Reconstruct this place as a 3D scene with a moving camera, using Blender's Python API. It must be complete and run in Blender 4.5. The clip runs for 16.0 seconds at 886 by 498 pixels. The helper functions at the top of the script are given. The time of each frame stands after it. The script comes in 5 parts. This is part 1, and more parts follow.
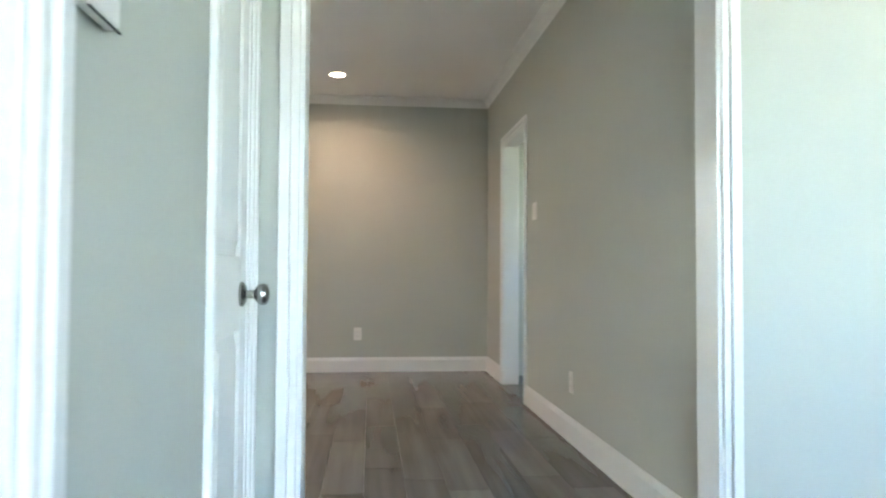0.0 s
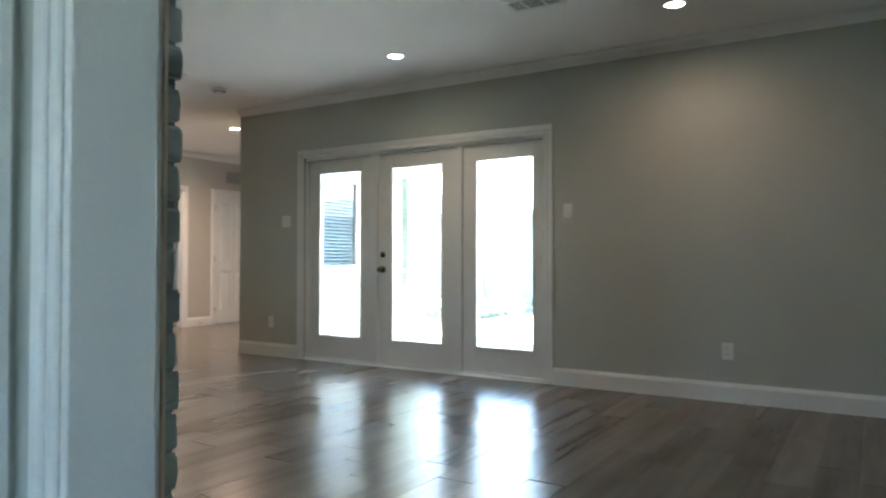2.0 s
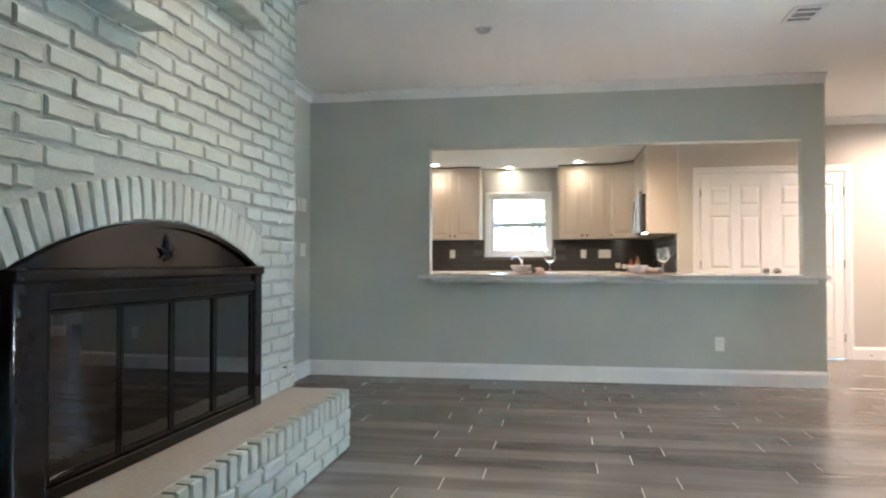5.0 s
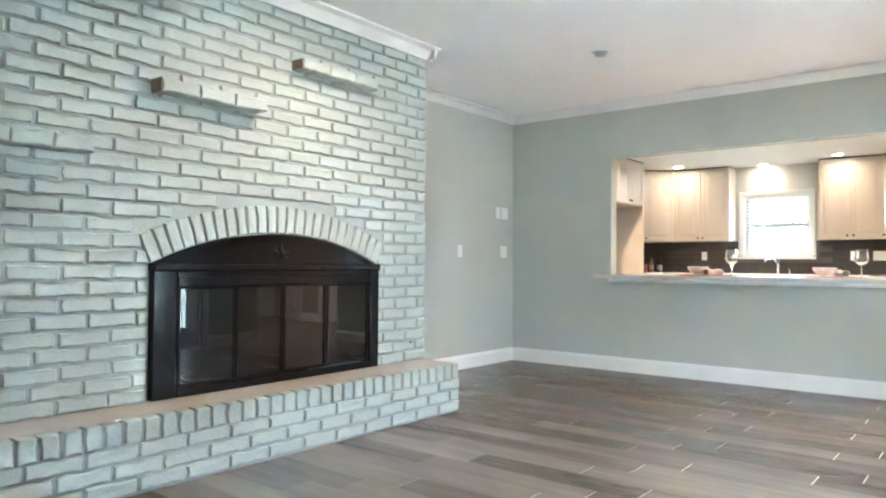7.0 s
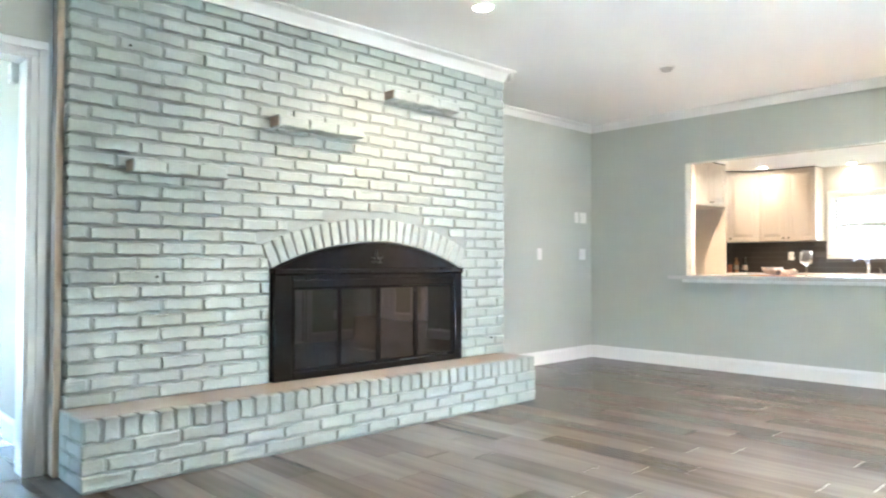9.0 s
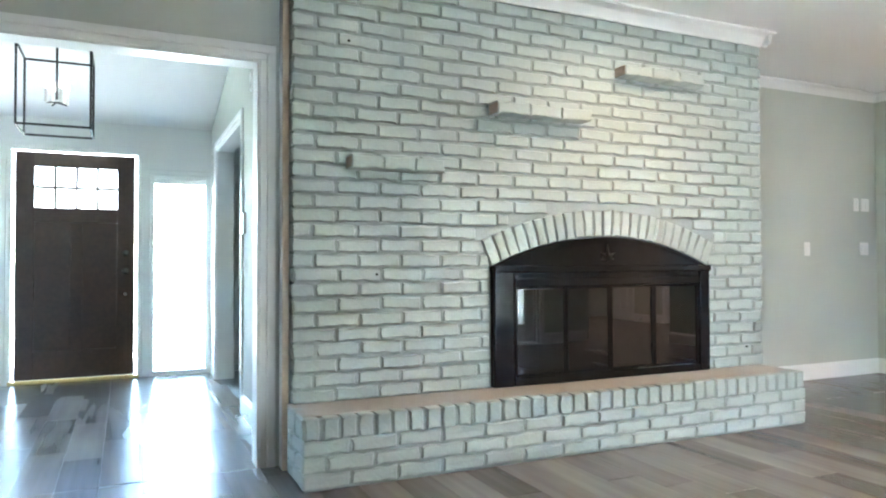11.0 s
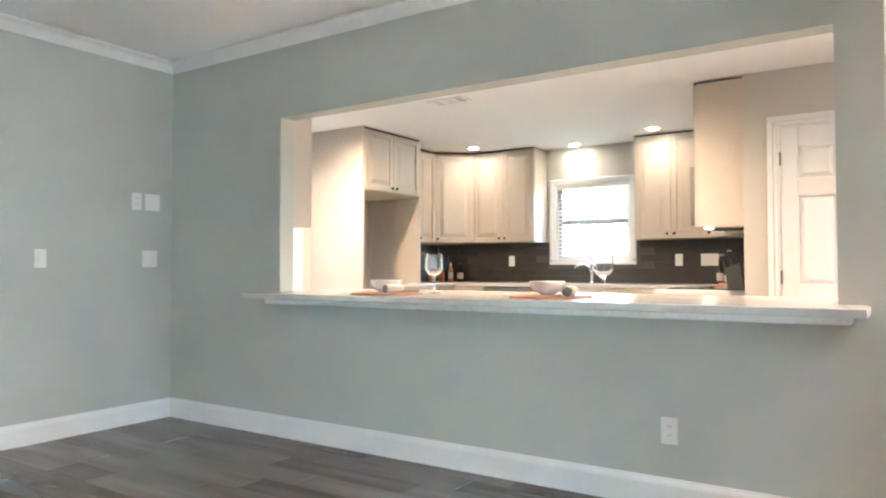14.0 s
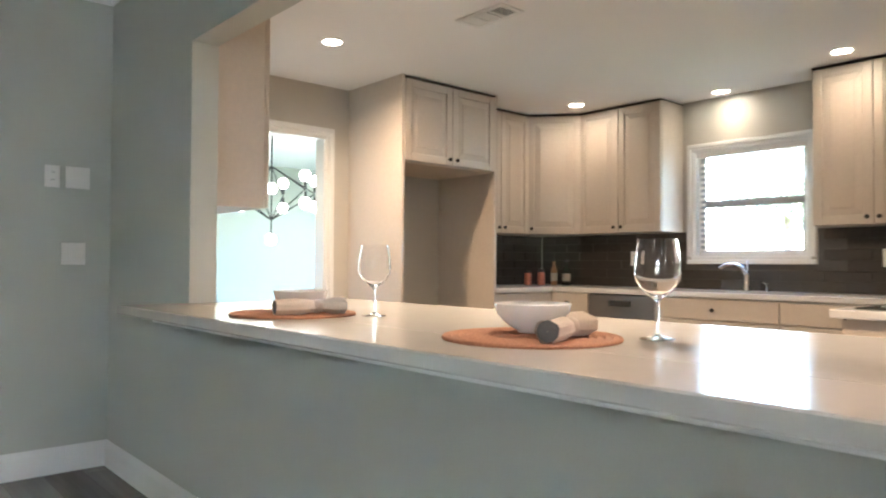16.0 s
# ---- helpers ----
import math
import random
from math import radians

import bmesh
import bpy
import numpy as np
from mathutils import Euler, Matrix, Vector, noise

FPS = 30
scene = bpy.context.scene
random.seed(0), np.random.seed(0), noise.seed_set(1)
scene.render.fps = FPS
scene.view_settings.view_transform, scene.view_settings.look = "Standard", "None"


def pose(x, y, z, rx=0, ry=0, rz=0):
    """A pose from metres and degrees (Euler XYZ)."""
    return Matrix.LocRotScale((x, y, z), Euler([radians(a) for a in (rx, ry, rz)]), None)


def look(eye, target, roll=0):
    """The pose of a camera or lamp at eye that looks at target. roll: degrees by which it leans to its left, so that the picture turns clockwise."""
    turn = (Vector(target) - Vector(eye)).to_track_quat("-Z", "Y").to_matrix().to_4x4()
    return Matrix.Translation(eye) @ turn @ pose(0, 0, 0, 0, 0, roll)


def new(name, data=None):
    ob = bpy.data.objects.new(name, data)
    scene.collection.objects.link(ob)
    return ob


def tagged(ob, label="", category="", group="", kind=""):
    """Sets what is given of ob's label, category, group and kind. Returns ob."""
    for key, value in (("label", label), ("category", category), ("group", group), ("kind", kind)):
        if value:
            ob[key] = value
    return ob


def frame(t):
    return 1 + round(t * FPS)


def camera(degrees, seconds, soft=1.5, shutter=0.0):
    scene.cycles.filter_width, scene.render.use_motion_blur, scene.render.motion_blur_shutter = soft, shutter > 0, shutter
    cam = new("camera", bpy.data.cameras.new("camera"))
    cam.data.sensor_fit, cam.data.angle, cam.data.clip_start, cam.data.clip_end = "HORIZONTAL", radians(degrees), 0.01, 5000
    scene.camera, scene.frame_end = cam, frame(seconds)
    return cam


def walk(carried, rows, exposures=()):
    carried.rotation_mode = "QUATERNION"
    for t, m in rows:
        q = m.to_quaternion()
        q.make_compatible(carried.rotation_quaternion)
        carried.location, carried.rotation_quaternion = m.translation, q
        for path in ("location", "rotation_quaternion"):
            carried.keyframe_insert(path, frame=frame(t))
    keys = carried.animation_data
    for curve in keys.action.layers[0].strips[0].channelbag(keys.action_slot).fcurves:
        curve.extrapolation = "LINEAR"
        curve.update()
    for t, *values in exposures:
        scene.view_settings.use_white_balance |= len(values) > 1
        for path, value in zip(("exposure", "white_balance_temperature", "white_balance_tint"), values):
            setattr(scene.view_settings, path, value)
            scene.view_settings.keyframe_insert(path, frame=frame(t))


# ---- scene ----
cam = camera(64.8, 16.0, soft=2.1, shutter=0.3)
PATH = [
    (0, (-1.477, -6.054, 0.956), (0.511, -6.261, 1.021), 0.3),
    (0.5, (-1.190, -6.372, 0.955), (0.804, -6.233, 1.021), 0.2),
    (1, (-0.865, -6.614, 0.945), (1.080, -6.154, 1.010), 0.2),
    (1.5, (-0.475, -6.754, 0.940), (1.366, -5.974, 0.995), 0.2),
    (2, (-0.041, -6.835, 0.994), (1.659, -5.782, 1.029), 0.1),
    (2.5, (0.322, -6.745, 1.034), (1.805, -5.403, 1.053), 0.2),
    (3, (0.674, -6.556, 0.994), (1.931, -5.001, 1.020), 0.1),
    (3.5, (1.001, -6.383, 0.977), (1.936, -4.615, 1.010), 0.2),
    (4, (1.418, -6.281, 1.000), (1.953, -4.355, 1.036), 0.1),
    (4.5, (1.856, -6.260, 1.022), (1.924, -4.261, 1.059), 0.0),
    (5, (2.328, -6.280, 1.044), (1.997, -4.308, 1.084), -0.0),
    (5.2, (2.500, -6.314, 1.026), (2.039, -4.369, 1.072), -0.0),
    (7.3, (4.347, -6.452, 1.033), (3.069, -4.914, 1.077), 0.1),
    (7.5, (4.454, -6.497, 1.034), (3.173, -4.962, 1.080), -0.1),
    (8, (4.646, -6.621, 1.049), (3.357, -5.093, 1.095), 0.1),
    (8.5, (4.677, -6.709, 1.048), (3.369, -5.196, 1.094), 0.1),
    (9, (4.591, -6.767, 1.052), (3.149, -5.382, 1.096), 0.0),
    (9.5, (4.499, -6.793, 1.043), (2.862, -5.645, 1.094), 0.0),
    (9.7, (4.459, -6.798, 1.042), (2.753, -5.756, 1.094), 0.1),
    (11.8, (4.292, -5.839, 1.041), (2.466, -5.022, 1.082), -0.2),
    (12, (4.290, -5.609, 1.055), (2.500, -4.716, 1.093), -0.1),
    (12.5, (4.385, -4.988, 1.056), (2.790, -3.781, 1.098), -0.2),
    (13, (4.475, -4.394, 1.059), (3.086, -2.956, 1.106), -0.2),
    (13.5, (4.586, -3.796, 1.061), (3.403, -2.183, 1.117), -0.2),
    (14, (4.570, -3.238, 1.094), (3.468, -1.569, 1.149), -0.1),
    (14.5, (4.484, -2.703, 1.135), (3.382, -1.035, 1.185), 0.1),
    (15, (4.388, -2.171, 1.140), (3.223, -0.546, 1.184), 0.1),
    (15.5, (4.266, -1.657, 1.133), (2.957, -0.146, 1.176), 0.1),
    (16, (4.150, -1.179, 1.119), (2.650, 0.143, 1.162), 0.3),
]

# ---------------------------------------------------------------- world, sun, exposure
EXPOSURES = [(0, 6.08, 6650, 4), (1.0, 6.2, 6500, 4), (1.6, 5.45, 6300, 1), (2.4, 4.3, 5750, -2), (3.6, 3.95, 5550, -2),
             (4.0, 4.72, 5620, -2), (4.4, 5.22, 5700, -1), (5.2, 5.93, 5800, 2), (7.3, 6.58, 5730, 2), (9.7, 6.92, 5950, 3),
             (11.8, 6.18, 5950, 2), (13.0, 6.5, 5750, 1), (14.5, 6.05, 5800, 4), (16.0, 5.47, 6050, 5)]
walk(cam, [(t, look(eye, target, roll)) for t, eye, target, roll in PATH], EXPOSURES)

world = bpy.data.worlds.new("world")
scene.world = world
world.use_nodes = True
wn = world.node_tree
sky = wn.nodes.new("ShaderNodeTexSky")
sky.sky_type = "NISHITA"
sky.sun_disc = False
sky.sun_elevation, sky.sun_rotation = radians(52), radians(150)
wn.links.new(sky.outputs[0], wn.nodes["Background"].inputs[0])
wn.nodes["Background"].inputs[1].default_value = 0.15
sun = new("sun", bpy.data.lights.new("sun", "SUN"))
sun.data.energy, sun.data.angle, sun.data.color = 5.0, radians(0.5), (1.0, 0.95, 0.88)
sun.matrix_world = look((math.sin(radians(150)) * 20, math.cos(radians(150)) * 20, 26), (0, 0, 0))

WARM = (1.0, 0.75, 0.55)


def spot(x, y, z, power, tx=None, ty=None, tz=0.0, size=120, colour=WARM):
    ob = new("downlight_lamp", bpy.data.lights.new("downlight_lamp", "SPOT"))
    ob.data.energy, ob.data.color, ob.data.spot_size, ob.data.spot_blend = power, colour, radians(size), 0.9
    ob.data.shadow_soft_size = 0.05
    ob.matrix_world = look((x, y, z), (x if tx is None else tx, (y if ty is None else ty) + 0.001, tz))
    return ob


# ---------------------------------------------------------------- materials
def material(name, colour, rough=0.5, metal=0.0, vary=0.06, grain=60.0, bump=0.05, spec=0.5, large=1.2, random_shade=0.0, coat=0.0):
    m = bpy.data.materials.new(name)
    m.use_nodes = True
    nt = m.node_tree
    b = nt.nodes["Principled BSDF"]
    b.inputs["Metallic"].default_value = metal
    b.inputs["Specular IOR Level"].default_value = spec
    b.inputs["Coat Weight"].default_value = coat
    co = nt.nodes.new("ShaderNodeTexCoord")
    n1, n2 = nt.nodes.new("ShaderNodeTexNoise"), nt.nodes.new("ShaderNodeTexNoise")
    n1.inputs["Scale"].default_value, n2.inputs["Scale"].default_value = large, grain
    n1.inputs["Detail"].default_value = 4
    for n in (n1, n2):
        nt.links.new(co.outputs["Object"], n.inputs["Vector"])
    add = nt.nodes.new("ShaderNodeMath")
    add.operation = "ADD"
    nt.links.new(n1.outputs[0], add.inputs[0])
    nt.links.new(n2.outputs[0], add.inputs[1])
    last = add.outputs[0]
    lo, hi = 0.6, 1.4
    if random_shade:
        oi = nt.nodes.new("ShaderNodeObjectInfo")
        mul = nt.nodes.new("ShaderNodeMath")
        mul.operation = "MULTIPLY_ADD"
        mul.inputs[1].default_value = random_shade
        nt.links.new(oi.outputs["Random"], mul.inputs[0])
        nt.links.new(last, mul.inputs[2])
        last = mul.outputs[0]
        hi += random_shade
    mr = nt.nodes.new("ShaderNodeMapRange")
    mr.inputs[1].default_value, mr.inputs[2].default_value = lo, hi
    nt.links.new(last, mr.inputs[0])
    mix = nt.nodes.new("ShaderNodeMix")
    mix.data_type = "RGBA"
    mix.inputs["A"].default_value = (*[max(0.0, c * (1 - vary)) for c in colour], 1)
    mix.inputs["B"].default_value = (*[min(1.0, c * (1 + vary)) for c in colour], 1)
    nt.links.new(mr.outputs[0], mix.inputs["Factor"])
    nt.links.new(mix.outputs["Result"], b.inputs["Base Color"])
    rr = nt.nodes.new("ShaderNodeMapRange")
    rr.inputs[1].default_value, rr.inputs[2].default_value = 0.3, 0.7
    rr.inputs[3].default_value, rr.inputs[4].default_value = rough * 0.9, min(1.0, rough * 1.12)
    nt.links.new(n1.outputs[0], rr.inputs[0])
    nt.links.new(rr.outputs[0], b.inputs["Roughness"])
    if bump:
        bp = nt.nodes.new("ShaderNodeBump")
        bp.inputs["Strength"].default_value, bp.inputs["Distance"].default_value = bump, 0.004
        nt.links.new(n2.outputs[0], bp.inputs["Height"])
        nt.links.new(bp.outputs[0], b.inputs["Normal"])
    return m


def plank_material(name, dark, light):
    """Wood-look porcelain: each plank has its own shade and long streaks along x."""
    m = bpy.data.materials.new(name)
    m.use_nodes = True
    nt = m.node_tree
    b = nt.nodes["Principled BSDF"]
    b.inputs["Specular IOR Level"].default_value = 0.5
    geo, oi = nt.nodes.new("ShaderNodeNewGeometry"), nt.nodes.new("ShaderNodeObjectInfo")
    co = nt.nodes.new("ShaderNodeTexCoord")
    isl = nt.nodes.new("ShaderNodeMath")
    isl.operation = "ADD"
    nt.links.new(geo.outputs["Random Per Island"], isl.inputs[0])
    nt.links.new(oi.outputs["Random"], isl.inputs[1])
    fr = nt.nodes.new("ShaderNodeMath")
    fr.operation = "FRACT"
    nt.links.new(isl.outputs[0], fr.inputs[0])
    mp = nt.nodes.new("ShaderNodeMapping")
    mp.inputs["Scale"].default_value = (0.8, 5.0, 1.0)
    nt.links.new(geo.outputs["Position"], mp.inputs["Vector"])
    off = nt.nodes.new("ShaderNodeVectorMath")
    off.operation = "ADD"
    nt.links.new(mp.outputs[0], off.inputs[0])
    sc = nt.nodes.new("ShaderNodeVectorMath")
    sc.operation = "SCALE"
    sc.inputs[0].default_value = (7.0, 31.0, 3.0)
    nt.links.new(fr.outputs[0], sc.inputs["Scale"])
    nt.links.new(sc.outputs[0], off.inputs[1])
    n1 = nt.nodes.new("ShaderNodeTexNoise")
    n1.inputs["Scale"].default_value, n1.inputs["Detail"].default_value, n1.inputs["Distortion"].default_value = 1.3, 1.5, 0.0
    nt.links.new(mp.outputs[0], n1.inputs["Vector"])
    mixv = nt.nodes.new("ShaderNodeMath")
    mixv.operation = "MULTIPLY_ADD"
    mixv.inputs[1].default_value = 0.42
    mp2 = nt.nodes.new("ShaderNodeMapping")
    mp2.inputs["Scale"].default_value = (1.1, 26.0, 1.0)
    nt.links.new(geo.outputs["Position"], mp2.inputs["Vector"])
    n2 = nt.nodes.new("ShaderNodeTexNoise")
    n2.inputs["Scale"].default_value, n2.inputs["Detail"].default_value = 1.0, 2
    nt.links.new(mp2.outputs[0], n2.inputs["Vector"])
    both = nt.nodes.new("ShaderNodeMath")
    both.operation = "MULTIPLY_ADD"
    both.inputs[1].default_value = 0.30
    half = nt.nodes.new("ShaderNodeMath")
    half.operation = "MULTIPLY"
    half.inputs[1].default_value = 0.7
    nt.links.new(n1.outputs[0], half.inputs[0])
    nt.links.new(n2.outputs[0], both.inputs[0])
    nt.links.new(half.outputs[0], both.inputs[2])
    nt.links.new(fr.outputs[0], mixv.inputs[0])
    nt.links.new(both.outputs[0], mixv.inputs[2])
    mr = nt.nodes.new("ShaderNodeMapRange")
    mr.inputs[1].default_value, mr.inputs[2].default_value = 0.20, 1.36
    nt.links.new(mixv.outputs[0], mr.inputs[0])
    mix = nt.nodes.new("ShaderNodeMix")
    mix.data_type = "RGBA"
    mix.inputs["A"].default_value, mix.inputs["B"].default_value = (*dark, 1), (*light, 1)
    nt.links.new(mr.outputs[0], mix.inputs["Factor"])
    nt.links.new(mix.outputs["Result"], b.inputs["Base Color"])
    b.inputs["Roughness"].default_value = 0.25
    bp = nt.nodes.new("ShaderNodeBump")
    bp.inputs["Strength"].default_value, bp.inputs["Distance"].default_value = 0.02, 0.001
    nt.links.new(n2.outputs[0], bp.inputs["Height"])
    nt.links.new(bp.outputs[0], b.inputs["Normal"])
    return m


def glass_material(name, tint=(1, 1, 1), rough=0.0):
    m = bpy.data.materials.new(name)
    m.use_nodes = True
    b = m.node_tree.nodes["Principled BSDF"]
    b.inputs["Base Color"].default_value = (*tint, 1)
    b.inputs["Transmission Weight"].default_value = 1.0
    b.inputs["Roughness"].default_value = rough
    b.inputs["IOR"].default_value = 1.45
    return m


def glow_material(name, colour, strength):
    m = bpy.data.materials.new(name)
    m.use_nodes = True
    b = m.node_tree.nodes["Principled BSDF"]
    b.inputs["Base Color"].default_value = (0.8, 0.8, 0.8, 1)
    b.inputs["Emission Color"].default_value = (*colour, 1)
    b.inputs["Emission Strength"].default_value = strength
    return m


WALL = material("grey_wall_paint", (0.440, 0.459, 0.418), 0.62, vary=0.03, grain=180, bump=0.10, spec=0.3)
WARM_WALL = material("warm_greige_wall_paint", (0.475, 0.455, 0.41), 0.62, vary=0.03, grain=180, bump=0.10, spec=0.3)
CEIL = material("ceiling_paint", (0.80, 0.80, 0.79), 0.9, vary=0.03, grain=140, bump=0.15, spec=0.2)
TRIM = material("white_trim_paint", (0.71, 0.715, 0.70), 0.35, vary=0.03, grain=90, bump=0.03)
DOORP = material("white_door_paint", (0.70, 0.705, 0.69), 0.4, vary=0.03, grain=140, bump=0.06)
BATH = material("blue_grey_bath_paint", (0.37, 0.44, 0.46), 0.6, vary=0.04, bump=0.06)
PLANK = plank_material("wood_look_plank", (0.040, 0.0362, 0.0325), (0.282, 0.263, 0.239))
GROUT = material("floor_grout", (0.43, 0.415, 0.39), 0.45, vary=0.12, grain=200, bump=0.1)
BRICK = material("painted_brick", (0.338, 0.378, 0.356), 0.55, vary=0.10, grain=60, bump=0.45, large=5.0, random_shade=0.3)
# Mortar tone lies below the brick's: the joints' shade is in the colour.
MORTAR = material("painted_mortar_shaded", (0.275, 0.315, 0.302), 0.85, vary=0.2, grain=120, bump=0.6)
HEARTH_TOP = material("worn_hearth_cap", (0.375, 0.362, 0.328), 0.7, vary=0.12, grain=50, bump=0.3, large=4)
RAW_BRICK = material("worn_brown_brick", (0.33, 0.27, 0.215), 0.8, vary=0.2, bump=0.4)
BLACK = material("black_enamel_metal", (0.009, 0.0095, 0.0105), 0.10, vary=0.2, bump=0.012, spec=0.22, grain=14)
SOOT = material("sooty_firebrick", (0.045, 0.04, 0.038), 0.9, vary=0.3, bump=0.5)
SMOKED = material("smoked_fire_glass", (0.006, 0.0068, 0.0075), 0.02, vary=0.1, bump=0.0, spec=0.6)
CAB = material("greige_cabinet_paint", (0.50, 0.44, 0.37), 0.42, vary=0.05, grain=40, bump=0.05)
# Near-black colour painted in as shade over cabinet tops and at toe kicks.
CABSHADE = material("cabinet_shadow_gap", (0.05, 0.045, 0.04), 0.8, bump=0.0)
KNOB = material("dark_bronze", (0.03, 0.026, 0.024), 0.35, metal=0.8, bump=0.0)
NICKEL = material("satin_nickel", (0.33, 0.32, 0.305), 0.25, metal=1.0, vary=0.05, bump=0.02)
CHROME = material("chrome", (0.75, 0.75, 0.76), 0.08, metal=1.0, vary=0.02, bump=0.0)
STEEL = material("stainless_steel", (0.36, 0.35, 0.34), 0.3, metal=1.0, vary=0.05, bump=0.02)
QUARTZ = material("white_quartz", (0.585, 0.572, 0.548), 0.17, vary=0.03, grain=25, bump=0.0)
SPLASH = material("charcoal_tile", (0.058, 0.053, 0.049), 0.14, vary=0.12, grain=30, bump=0.04, random_shade=0.25)
SPLASH_GROUT = material("dark_tile_grout", (0.065, 0.06, 0.056), 0.8, bump=0.1)
PLASTIC = material("white_plastic", (0.72, 0.71, 0.68), 0.35, vary=0.02, bump=0.0)
SLOT = material("dark_slot", (0.03, 0.03, 0.03), 0.7, bump=0.0)
GLASS = glass_material("window_glass")
DARKPANE = glass_material("tinted_glass", (0.35, 0.42, 0.5))
WINEGLASS = glass_material("clear_glass")
CERAMIC = material("white_ceramic", (0.75, 0.74, 0.71), 0.18, vary=0.02, bump=0.0)
MAT = material("orange_woven_mat", (0.38, 0.185, 0.11), 0.8, vary=0.3, grain=140, bump=0.6)
NAPKIN = material("grey_linen_napkin", (0.56, 0.50, 0.43), 0.9, vary=0.12, grain=260, bump=0.5)
NAPKIN_DARK = material("slate_linen_napkin", (0.16, 0.17, 0.18), 0.9, vary=0.15, grain=260, bump=0.5)
DOORWOOD = material("dark_walnut_door", (0.05, 0.026, 0.018), 0.32, vary=0.35, grain=30, bump=0.1, large=3)
BRASS = material("brass_threshold", (0.55, 0.40, 0.16), 0.35, metal=1.0, bump=0.02)
PINE = material("raw_pine_strip", (0.60, 0.49, 0.37), 0.6, vary=0.1, bump=0.1)
BLIND = material("white_blind", (0.78, 0.78, 0.77), 0.5, vary=0.02, bump=0.0)
IRON = material("black_iron", (0.02, 0.02, 0.02), 0.5, metal=0.5, bump=0.05)
CONCRETE = material("pale_concrete", (0.62, 0.61, 0.585), 0.85, vary=0.08, grain=40, bump=0.2)
GRASS = material("lawn", (0.085, 0.10, 0.06), 0.9, vary=0.35, grain=30, bump=0.6)
LEAF = material("leaves", (0.11, 0.122, 0.098), 0.6, vary=0.3, grain=8, bump=0.1, random_shade=0.6)
nt = LEAF.node_tree
leaf_mix, leaf_thin = nt.nodes.new("ShaderNodeMixShader"), nt.nodes.new("ShaderNodeBsdfTranslucent")
leaf_thin.inputs["Color"].default_value = (0.50, 0.56, 0.46, 1)
leaf_mix.inputs[0].default_value = 0.5
nt.links.new(nt.nodes["Principled BSDF"].outputs[0], leaf_mix.inputs[1])
nt.links.new(leaf_thin.outputs[0], leaf_mix.inputs[2])
nt.links.new(leaf_mix.outputs[0], nt.nodes["Material Output"].inputs["Surface"])
# Pier brick: sage green, with the eave's shade mixed into its colour.
SHADED_GREEN_BRICK = material("shaded_sage_brick", (0.24, 0.285, 0.255), 0.7, vary=0.15, grain=70, bump=0.5, large=5.0)
BARK = material("bark", (0.13, 0.10, 0.075), 0.9, vary=0.25, grain=30, bump=0.6)
SIDING = material("pale_green_siding", (0.28, 0.325, 0.298), 0.7, vary=0.06, bump=0.1)
SASH = material("grey_sash_metal", (0.33, 0.36, 0.39), 0.45, vary=0.08, bump=0.02)
BULB = glow_material("glowing_lens", (1.0, 0.86, 0.68), 2.5)
GLOBE = glow_material("glowing_globe", (1.0, 0.93, 0.82), 0.8)
SPICE = material("rust_spice_jar", (0.42, 0.14, 0.08), 0.4, vary=0.2, bump=0.0)
DARKGLASS = material("dark_bottle_glass", (0.03, 0.035, 0.03), 0.1, bump=0.0)
BOARD = material("wooden_board", (0.36, 0.18, 0.09), 0.5, vary=0.2, grain=25, bump=0.1)
RED_ITEM = material("red_handle", (0.35, 0.06, 0.04), 0.4, bump=0.0)
BLUE_TILE = material("blue_grey_tile", (0.16, 0.20, 0.28), 0.3, vary=0.3, bump=0.0)
MIDTILE = material("pale_grey_tile", (0.40, 0.40, 0.40), 0.3, vary=0.2, bump=0.0)


# ---------------------------------------------------------------- mesh helpers
def box(bm, x0, y0, z0, x1, y1, z1, bevel=0.0, seg=1):
    m = Matrix.Translation(((x0 + x1) / 2, (y0 + y1) / 2, (z0 + z1) / 2)) @ Matrix.Diagonal((abs(x1 - x0), abs(y1 - y0), abs(z1 - z0), 1))
    geom = bmesh.ops.create_cube(bm, size=1, matrix=m)
    if bevel:
        edges = {e for v in geom["verts"] for e in v.link_edges}
        bmesh.ops.bevel(bm, geom=list(edges), offset=bevel, segments=seg, affect="EDGES", profile=0.5)
    return bm


def cyl(bm, p, r, h, axis="z", r2=None, seg=20):
    turn = {"z": Matrix(), "x": Matrix.Rotation(radians(90), 4, "Y"), "y": Matrix.Rotation(radians(-90), 4, "X")}[axis]
    bmesh.ops.create_cone(bm, cap_ends=True, segments=seg, radius1=r, radius2=r if r2 is None else r2, depth=h, matrix=Matrix.Translation(p) @ turn)
    return bm


def rod(bm, a, b, r, seg=8):
    a, b = Vector(a), Vector(b)
    d = b - a
    q = d.to_track_quat("Z", "Y").to_matrix().to_4x4()
    bmesh.ops.create_cone(bm, cap_ends=True, segments=seg, radius1=r, radius2=r, depth=d.length, matrix=Matrix.Translation((a + b) / 2) @ q)
    return bm


